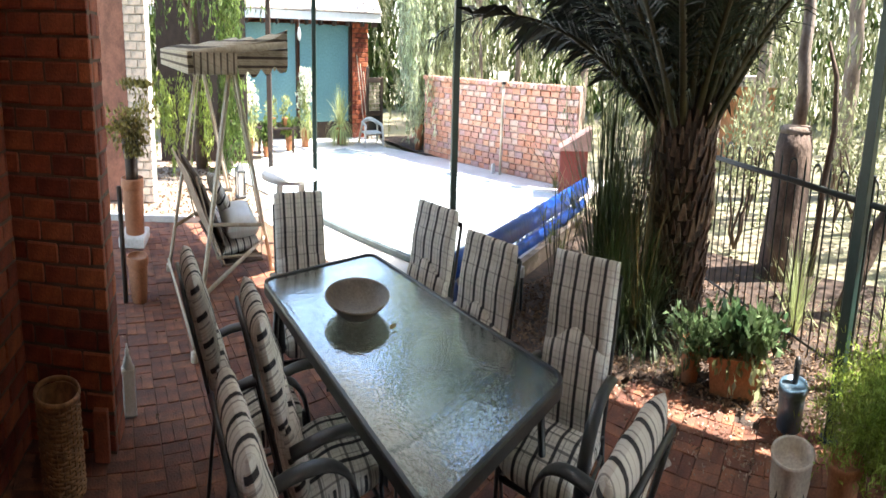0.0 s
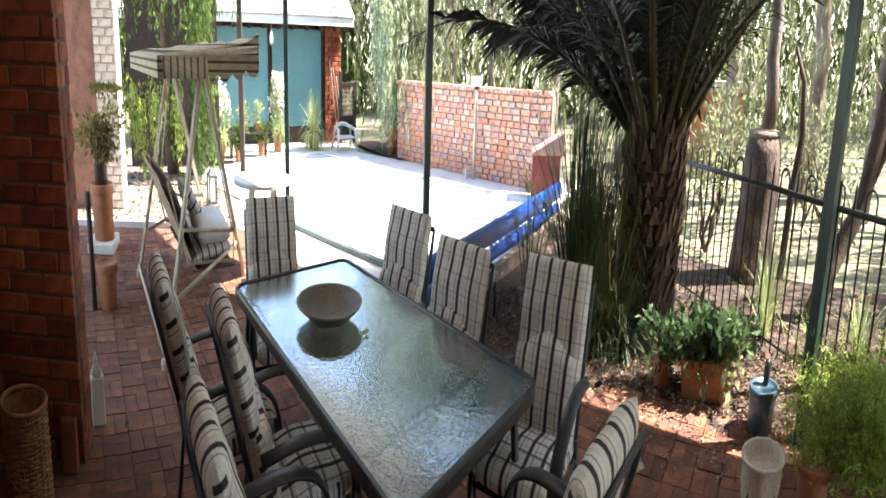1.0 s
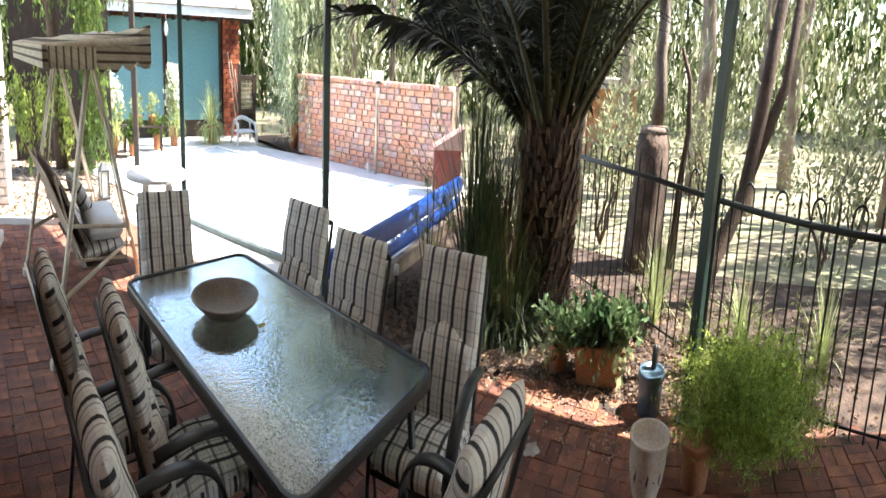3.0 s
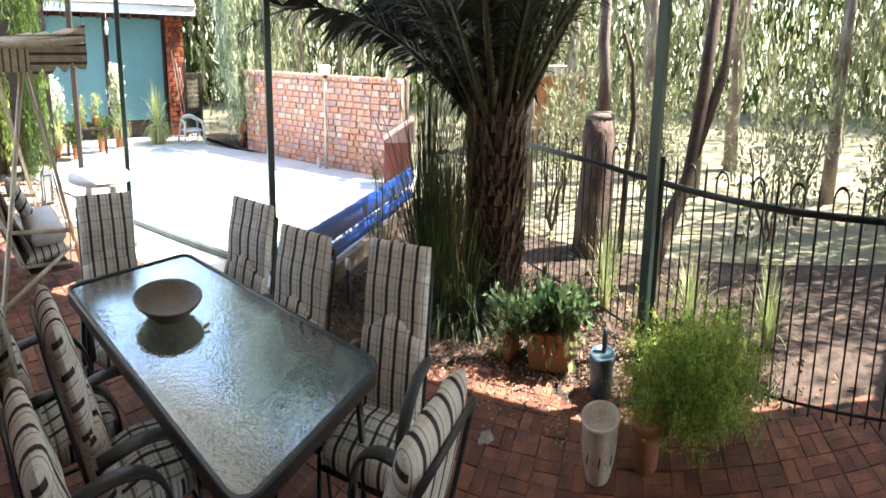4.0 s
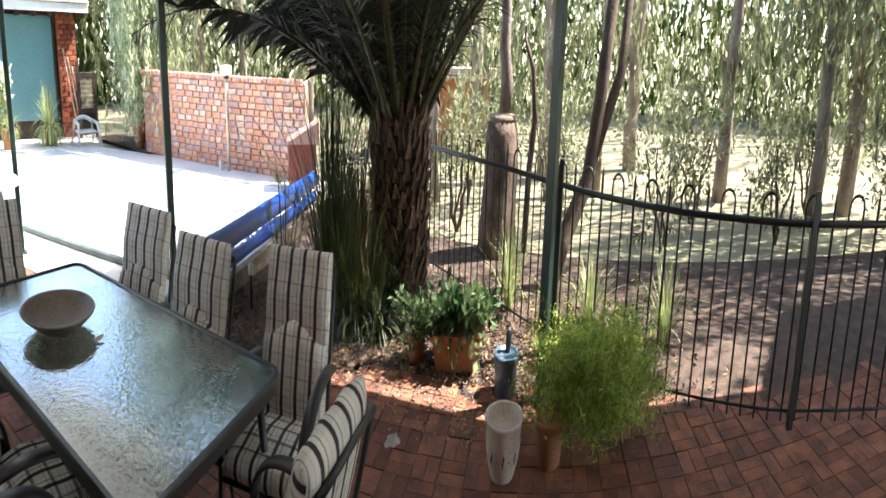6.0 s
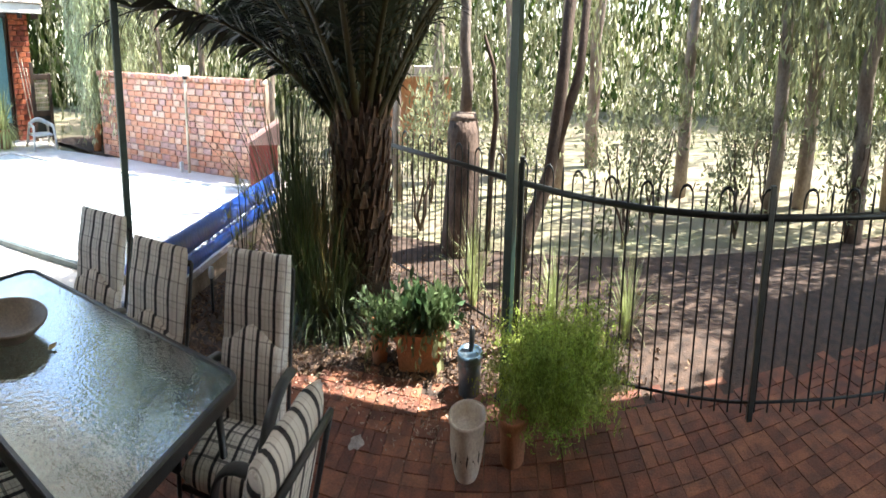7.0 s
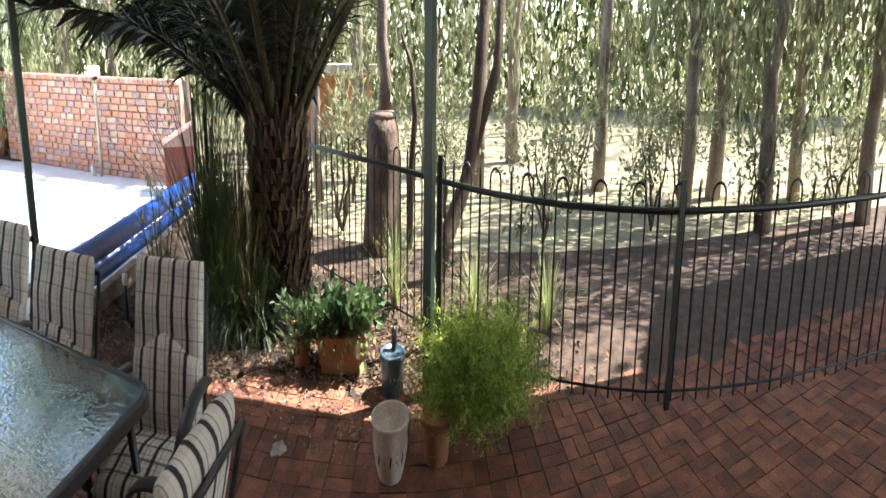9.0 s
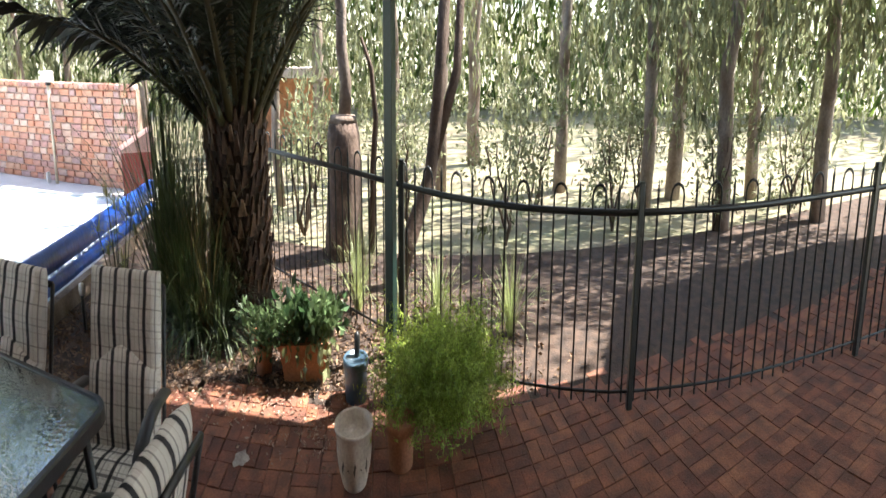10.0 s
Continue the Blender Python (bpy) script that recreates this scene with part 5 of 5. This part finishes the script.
for x, y, r, h, ph, kind_ in ((2.45, 14.1, 0.15, 0.3, 0.75, "flower"), (3.72, 14.3, 0.17, 0.3, 0.85, "spiky"), (1.85, 13.6, 0.12, 0.25, 0.25, "leafy"), (0.58, 13.2, 0.16, 0.3, 0.85, "flower"), (1.1, 12.9, 0.14, 0.25, 0.35, "leafy")):
    pt = flower_pot(x, y, 0, r, h, TERRACOTTA, {"flower": "terracotta pot with a tall pale flowering plant", "spiky": "terracotta pot with a spiky arching plant", "leafy": "terracotta pot with a leafy shrub by the garage"}[kind_], group="pots by the garage")
    if kind_ == "spiky":
        part("plant", blades(rs, x, y, h * 0.8, 260, ph * 0.9, 1.55, 0.04, 0.4, 7), SPIKY, pt, kind="stuff")
    else:
        part("plant", clump(rs, x, y, h + ph * 0.5, 0.2, 0.2, ph * 0.55, 420, 0.09, 0.05), GRASS_LEAF if kind_ == "flower" else VINE, pt, kind="stuff")
        if kind_ == "flower":
            part("blossom", clump(rs, x, y, h + ph * 0.8, 0.2, 0.2, 0.30, 420, 0.085, 0.06), FLOWER, pt)
            part("trailing_leaf", blades(rs, x + 0.1, y - 0.1, h * 0.9, 90, 0.5, 1.3, 0.03, 0.8, 6), SPIKY, pt, kind="stuff")
ln = thing("garden_lantern", 0.24, 9.35, 0, "small dark metal lantern with pale panes standing in the yard", "lantern")
LM = stand(0.24, 9.35, 0, 20)
part("base", Solid().box(-0.09, 0.09, -0.09, 0.09, 0, 0.03, 0.005), DARK_METAL, ln, LM, smooth=False)
for sx in (-0.075, 0.075):
    for sy in (-0.075, 0.075):
        part("corner_bar", Solid().box(sx - 0.011, sx + 0.011, sy - 0.011, sy + 0.011, 0.03, 0.29, 0.002), DARK_METAL, ln, LM, smooth=False)
part("pane", Solid().box(-0.068, 0.068, -0.068, 0.068, 0.032, 0.285, 0.004), WHITE_PLASTIC, ln, LM, "pale translucent panes", smooth=False)
part("roof", Solid().lathe([(0.125, 0.29), (0.12, 0.305), (0.05, 0.37), (0.02, 0.385), (0.0, 0.39)], 4), DARK_METAL, ln, LM @ Matrix.Rotation(radians(45), 4, "Z"), smooth=False)
gb = thing("plant_bench", 1.45, 13.2, 0, "low dark timber bench for pot plants before the garage", "bench")
for k in range(3):
    part("slat", Solid().box(0.85, 2.05, 13.30 + 0.12 * k, 13.40 + 0.12 * k, 0.36, 0.39, 0.006), BROWN_WOOD, gb, smooth=False)
for x in (0.92, 1.95):
    for y in (13.33, 13.6):
        part("leg", Solid().box(x - 0.035, x + 0.035, y - 0.035, y + 0.035, 0, 0.36, 0.005), BROWN_WOOD, gb, smooth=False)
for x in (1.35, 1.72):
    bq = flower_pot(x, 13.47, 0.39, 0.09, 0.15, TERRACOTTA, "terracotta pot with a pale green plant on the low bench", group="pots on the bench")
    part("plant", clump(rs, x, 13.47, 0.66, 0.14, 0.12, 0.14, 160, 0.08, 0.04), GRASS_LEAF, bq, kind="stuff")
wc = thing("garden_chair", 4.7, 14.0, 0, "low white plastic garden chair near the pool", "chair")
for dx in (-0.34, 0.34):
    part("frame_side", Solid().tube([(4.7 + dx, 13.55, 0), (4.7 + dx * 0.85, 13.65, 0.36), (4.7 + dx * 0.8, 14.1, 0.38), (4.7 + dx, 14.3, 0)], 0.036, 8), WHITE_PLASTIC, wc)
part("seat", Solid().cushion(0.6, 0.45, 0.05, 0.3, 8, 8, Matrix.Translation((4.7, 13.9, 0.22))), WHITE_PLASTIC, wc)
part("back_hoop", Solid().tube(arc((4.42, 14.1, 0.36), (4.7, 14.25, 0.5), (4.98, 14.1, 0.36), 8), 0.036, 8), WHITE_PLASTIC, wc)

# ---- wall lightened as if sunlit, and vine behind the patio ----
lw = thing("garden_wall", -1.9, 9.2, 0, "pale brick wall end, lightened as if sunlit, beside brown door", "wall")
core = part("core", Solid().slab(-1.92, -1.50, 9.03, 9.4, 0, 2.5), WHITE_PAINT, lw, smooth=False)
# Brick colour lightened to put in the sunlight that this face misses.
brickwork(core, (-1.92, 9.01), (-1.50, 9.01), 0, 2.5, material("sun_lightened_pale_brick", (0.86, 0.74, 0.64), 0.85, vary=0.06), rough=0.004)
part("door", Solid().slab(-2.9, -1.94, 9.06, 9.12, 0, 2.2), material("red_brown_door", (0.34, 0.14, 0.09), 0.6), lw, smooth=False)
vn = thing("vine_covered_tree", -0.45, 11.6, 0, "tree trunk hung with a curtain of green vines", "tree")
part("trunk", join(limb(rs, (-0.7, 11.7, 0), (-0.85, 11.7, 3.2), 0.16, 0.10), limb(rs, (-0.1, 11.6, 0), (0.0, 11.6, 3.2), 0.2, 0.15), limb(rs, (-0.8, 11.7, 1.9), (-1.3, 11.3, 2.6), 0.05, 0.03)), BROWN_BARK, vn)
part("vine_column", join(*[strands(rs, [(rs.uniform(-0.25, 0.3) + 0.1, 11.3 + rs.uniform(-0.3, 0.3), rs.uniform(0.7, 3.1)) for _ in range(210)], [rs.uniform(0.4, 1.2) for _ in range(210)], 34, 0.08, 0.035)]), VINE, vn)
part("vine_curtain", strands(rs, [(rs.uniform(-1.75, -0.4), 11.2 + rs.uniform(-0.4, 0.4), rs.uniform(0.8, 1.35)) for _ in range(64)], [rs.uniform(0.3, 0.9) for _ in range(64)], 44, 0.09, 0.035), leafy("bright_vine_leaf", (0.38, 0.44, 0.09), (0.18, 0.24, 0.04)), vn)
part("canopy", join(clump(rs, -0.9, 11.0, 2.75, 1.0, 0.6, 0.4, 1500, 0.12, 0.06), strands(rs, [(rs.uniform(-1.9, 0.9), 10.8 + rs.uniform(-0.4, 0.4), rs.uniform(2.3, 2.9)) for _ in range(70)], [rs.uniform(0.2, 0.75) for _ in range(70)], 26, 0.10, 0.045)), VINE, vn)
single("shed_wall", Solid().slab(-1.85, 0.55, 12.4, 12.55, 0, 2.9, 0.4), material("brown_stained_timber", (0.05, 0.030, 0.020), 0.85, bump=0.3), "dark timber screen behind the vines", kind="structure")

# ---- trees beyond ----
wp = thing("weeping_tree", 6.3, 13.4, 0, "pepper tree with drooping pale green foliage over the pool", "tree")
part("trunk", join(limb(rs, (6.4, 13.5, 0), (6.5, 13.6, 2.0), 0.16, 0.12), limb(rs, (6.5, 13.6, 2.0), (5.9, 13.2, 3.4), 0.1, 0.05), limb(rs, (6.5, 13.6, 2.0), (7.2, 13.7, 3.6), 0.1, 0.05)), BROWN_BARK, wp)
tops = [(min(7.6, max(5.55, 6.4 + rs.gauss(0, 0.6))), 12.9 + rs.gauss(0, 0.4), rs.uniform(1.1, 3.6)) for _ in range(560)]
part("crown", strands(rs, tops, [min(rs.uniform(0.6, 1.5), z - 0.35 + 0.25 * rs.random()) for _, _, z in tops], 30, 0.13, 0.04, 0.15), WEEPING, wp)


def gum(x, y, h, r, lean, seed, crown=900):
    q = random.Random(seed)
    th = thing("gum_tree", x, y, 0, "tall pale-barked gum tree beyond the garden", "tree", "gum trees behind the yard")
    part("trunk", join(limb(q, (x, y, -0.05), (x + lean, y, h), r, r * 0.5, 8, 0.08), limb(q, (x + lean * 0.5, y, h * 0.5), (x + lean + 0.8, y + 0.3, h * 0.95), r * 0.45, r * 0.2), limb(q, (x + lean * 0.4, y, h * 0.4), (x - 0.9, y - 0.2, h * 0.85), r * 0.4, r * 0.18)), GUM_BARK, th)
    t = [(x + lean + q.gauss(0, 1.2), y + q.gauss(0, 0.8), q.uniform(h * 0.35, h * 1.15)) for _ in range(crown // 12)]
    part("crown", strands(q, t, [q.uniform(0.5, 1.6) for _ in t], 20, 0.18, 0.05, 0.3), GUM_LEAF, th)


for i, (x, y, h, r, lean) in enumerate(((9.0, 14.5, 5, 0.12, 0.3), (9.6, 12.2, 5, 0.12, -0.3), (11, 10.5, 5.5, 0.15, 0.4), (11.5, 8.0, 5, 0.13, 0.2), (12.5, 5.0, 5, 0.2, 0.3), (11.5, 2.4, 5, 0.22, -0.2), (13, 0.2, 5, 0.2, 0.2), (10.5, -2.0, 5, 0.16, 0.2), (9.5, -4.5, 5, 0.18, -0.2), (8.2, 16.5, 5, 0.14, 0.1), (9.8, 6.6, 5, 0.09, 0.2), (8.6, 4.2, 5, 0.10, -0.1), (10.4, 0.9, 5, 0.14, 0.3), (8.9, -6.2, 5, 0.15, 0.2), (7.6, 11.8, 5, 0.07, 0.1))):
    gum(x, y, h, r, lean, 40 + i)
# Four more dense-crowned trees, added only to shade the ground on the right.
for i, (deg, d) in enumerate(((112, 9.6), (122, 8.6), (133, 9.4), (146, 8.5))):
    gum(d * math.sin(radians(deg)), d * math.cos(radians(deg)), 6.0, 0.15, 0.2, 70 + i, 4200)
stump = thing("tree_stump", 6.75, 2.05, 0, "tall grey dead tree stump with a sawn top", "stump")
part("trunk", Solid().tube([(6.75, 2.05, -0.05), (6.74, 2.05, 0.3), (6.76, 2.03, 0.7), (6.75, 2.04, 0.98), (6.75, 2.04, 1.09)], [0.34, 0.29, 0.27, 0.26, 0.22], 18), material("weathered_stump", (0.20, 0.135, 0.10), 0.9, spots=(0.07, 0.045, 0.035), scale=5, fine=30, bump=1.0), stump)
part("sawn_top", Solid().lathe([(0.0, 0), (0.225, 0), (0.2, 0.05), (0, 0.07)], 18, (6.75, 2.04, 1.085)), GUM_BARK, stump)
part("limb", limb(rs, (6.78, 2.03, 1.1), (6.85, 2.1, 2.8), 0.1, 0.07), GUM_BARK, stump)
dt = thing("crooked_tree", 6.2, 0.55, 0, "dark crooked tree trunks leaning behind the fence", "tree")
part("trunk", Solid().tube([(5.85, 0.95, 0), (6.0, 0.8, 0.35), (6.25, 0.55, 0.75), (6.3, 0.45, 1.3), (6.45, 0.3, 2.6)], [0.1, 0.1, 0.09, 0.085, 0.07], 12), BROWN_BARK, dt)
part("limb", Solid().tube([(6.27, 0.5, 0.9), (6.5, 0.2, 1.5), (6.55, 0.1, 2.6)], [0.07, 0.065, 0.05], 10), BROWN_BARK, dt)
# Leaves out of view, added to keep sun off the bed behind the planter.
part("crown", clump(rs, 6.25, -0.4, 3.9, 0.5, 0.7, 0.4, 1500, 0.2, 0.07), GUM_LEAF, dt, kind="stuff")
part("dead_branch", Solid().tube([(6.88, 1.62, 0), (6.92, 1.6, 0.7), (6.95, 1.55, 1.1), (6.9, 1.6, 1.5), (6.85, 1.75, 1.75)], [0.05, 0.05, 0.045, 0.035, 0.02], 8), BROWN_BARK, dt)
for x, y in ((7.2, 3.0), (8.0, 1.2), (7.4, -0.6), (7.8, -2.6), (8.6, 3.4), (6.9, 4.6), (7.3, -4.4), (7.5, -6.2), (8.8, -1.2), (9.2, -3.6), (8.4, -7.5), (9.4, 1.9)):
    sh = thing("garden_shrub", x, y, 0, "loose light green shrub growing behind the fence", "shrub", "shrubs behind the fence")
    part("stem", join(*[limb(rs, (x, y, 0), (x + rs.uniform(-0.4, 0.4), y + rs.uniform(-0.4, 0.4), 0.9), 0.025, 0.01) for _ in range(4)]), BROWN_BARK, sh)
    part("leaves", clump(rs, x, y, 0.75, 0.55, 0.55, 0.55, 800, 0.10, 0.035), GUM_LEAF, sh)
# the wood that closes the view
g = np.random.RandomState(12)
tops = []
for _ in range(3000):
    a, d = radians(g.uniform(-35, 185)), g.uniform(15.5, 23)
    tops.append((d * math.sin(a), d * math.cos(a), 0.5 + 11.5 * g.beta(1.2, 1.5)))
tops = [t for t in tops if not (t[1] < 18.5 and -3 < t[0] < 5.5) and (t[2] < 5.5 or math.atan2(t[0], t[1]) > 0.36)]
far = strands(rs, tops, [min(g.uniform(0.7, 2.4), t[2]) for t in tops], 42, 0.17, 0.045, 0.5)
single("far_wood", far, GUM_LEAF, "dense sunlit gum wood closing the view behind the yard", "woods", kind="stuff")
g = np.random.RandomState(13)
n = 80000
az, rr, zz = np.radians(g.uniform(-40, 190, n)), g.uniform(24, 27, n), 12.0 * g.beta(1.1, 1.2, n)
zz = np.where(az < 0.36, zz * 0.45, zz)
single("far_scrub", leaf_quads(np.stack([rr * np.sin(az), rr * np.cos(az), zz], 1), g.normal(size=(n, 3)) * 0.5 + np.array([0, 0, -0.9]), g.uniform(0.3, 0.7, n), g.uniform(0.1, 0.22, n)), VINE, "darker scrub filling the wood's depth", "woods", kind="stuff")
hs = thing("neighbour_house", 15.0, 6.2, 0, "orange brick house glimpsed between the trees", "house")
part("wall", Solid().along((12.9, 7.6), (14.3, 5.2), -0.3, 0, 1.2), material("orange_render", (0.55, 0.27, 0.15), 0.85), hs, smooth=False)
part("roof", Solid().along((12.8, 7.8), (14.3, 5.0), -1.2, 1.2, 1.35), ROOF_TILE, hs, smooth=False)

# scraps on the patio floor
g = np.random.RandomState(31)
n = 70
spots = np.stack([g.uniform(-1.3, 0.4, n), g.uniform(3.4, 7.6, n), np.full(n, 0.006)], 1)
single("floor_scraps", leaf_quads(spots, np.stack([g.normal(size=n), g.normal(size=n), g.uniform(0, 0.2, n)], 1), g.uniform(0.025, 0.06, n), g.uniform(0.01, 0.02, n)), LITTER, "dry leaf scraps lying on the patio pavers", "litter", kind="stuff")
# Leaf debris, coloured pale to put brightness into the sunlit band of pavers.
n = 900
spots = np.stack([g.normal(3.55, 0.22, n), g.uniform(0.85, 2.9, n), np.full(n, 0.006)], 1)
single("paver_litter", leaf_quads(spots, np.stack([g.normal(size=n), g.normal(size=n), g.uniform(0, 0.2, n)], 1), g.uniform(0.015, 0.05, n), g.uniform(0.006, 0.02, n)), leafy("sun_pale_litter", (0.52, 0.40, 0.31), (0.26, 0.16, 0.11), 0.9, 0.1), "leaf scraps by the planter, coloured pale for the sunlit paver band", "litter", kind="stuff")
n = 1700
spots = np.stack([g.uniform(-2.6, 0.5, n), g.uniform(8.2, 12.5, n), np.full(n, 0.004)], 1)
single("yard_leaves", leaf_quads(spots, np.stack([g.normal(size=n), g.normal(size=n), g.uniform(0, 0.3, n)], 1), g.uniform(0.035, 0.09, n), g.uniform(0.015, 0.04, n)), LITTER, "brown fallen leaves lying in the yard behind the patio", "litter", kind="stuff")
# Pale disc that paints a spot of sunlight onto the pavers.
stain = Solid()
ring = [(0.075 * (1 + 0.2 * math.sin(3 * a) + 0.1 * math.sin(7 * a)) * math.cos(a), 0.06 * (1 + 0.15 * math.cos(5 * a)) * math.sin(a), 0.007) for a in [2 * math.pi * k / 28 for k in range(28)]]
single("sun_spot_disc", stain.add(ring, [tuple(range(28))]), material("painted_sun_spot", (0.45, 0.40, 0.35), 0.9), "pale disc painted as a sun spot on the pavers", "stain", stand(3.0, 1.62, 0), at=(3.0, 1.62, 0))

# ---- pavers, laid in pairs turned against each other ----
pf = bpy.data.objects["patio_floor"]
rest_of = Solid()
near = 0
PM = stand(1.0, 2.4, 0, 14.5)
for i in range(-18, 20):
    for j in range(-50, 32):
        for k2 in (0, 1):
            if (i + j) % 2:
                c, l, w = ((i + 0.5) * 0.212, (j + 0.26 + 0.48 * k2) * 0.212), 0.2075, 0.1005
            else:
                c, l, w = ((i + 0.26 + 0.48 * k2) * 0.212, (j + 0.5) * 0.212), 0.1005, 0.2075
            q = PM @ Vector((*c, 0))
            if q.x < -1.55 and q.y < 3.6 or q.x < -3.1 or q.y > 8.0 or q.y < -7.5 or q.x > 3.95 - 0.13 * (q.y - 0.84) or (q.y > 2.45 and q.x > 3.45 - 0.72 * (q.y - 2.45)) or (q.x > 0.9 and q.y > 6.5 and q.x > 3.7 - 0.34 * q.y):
                continue
            m = PM @ Matrix.Translation((c[0], c[1], -0.03 + rnd.uniform(-0.003, 0.003))) @ Matrix.Rotation(rnd.uniform(-0.02, 0.02), 4, "Z") @ Matrix.Rotation(rnd.uniform(-0.01, 0.01), 4, "X")
            if near < 300 and ((q.x > 2.35 and 0.2 < q.y < 2.9) or (q.x < -0.1 and 2.7 < q.y < 5.6)):
                near += 1
                part("paver", Solid().box(-l / 2, l / 2, -w / 2, w / 2, -0.03, 0.03, 0.0025), PAVER, pf, m, smooth=False)
            else:
                rest_of.box(-l / 2, l / 2, -w / 2, w / 2, -0.03, 0.03, 0.0025 if q.y > -1.5 else 0.0, m)
part("paver", rest_of, PAVER_JOINED, pf, smooth=False, kind="stuff")
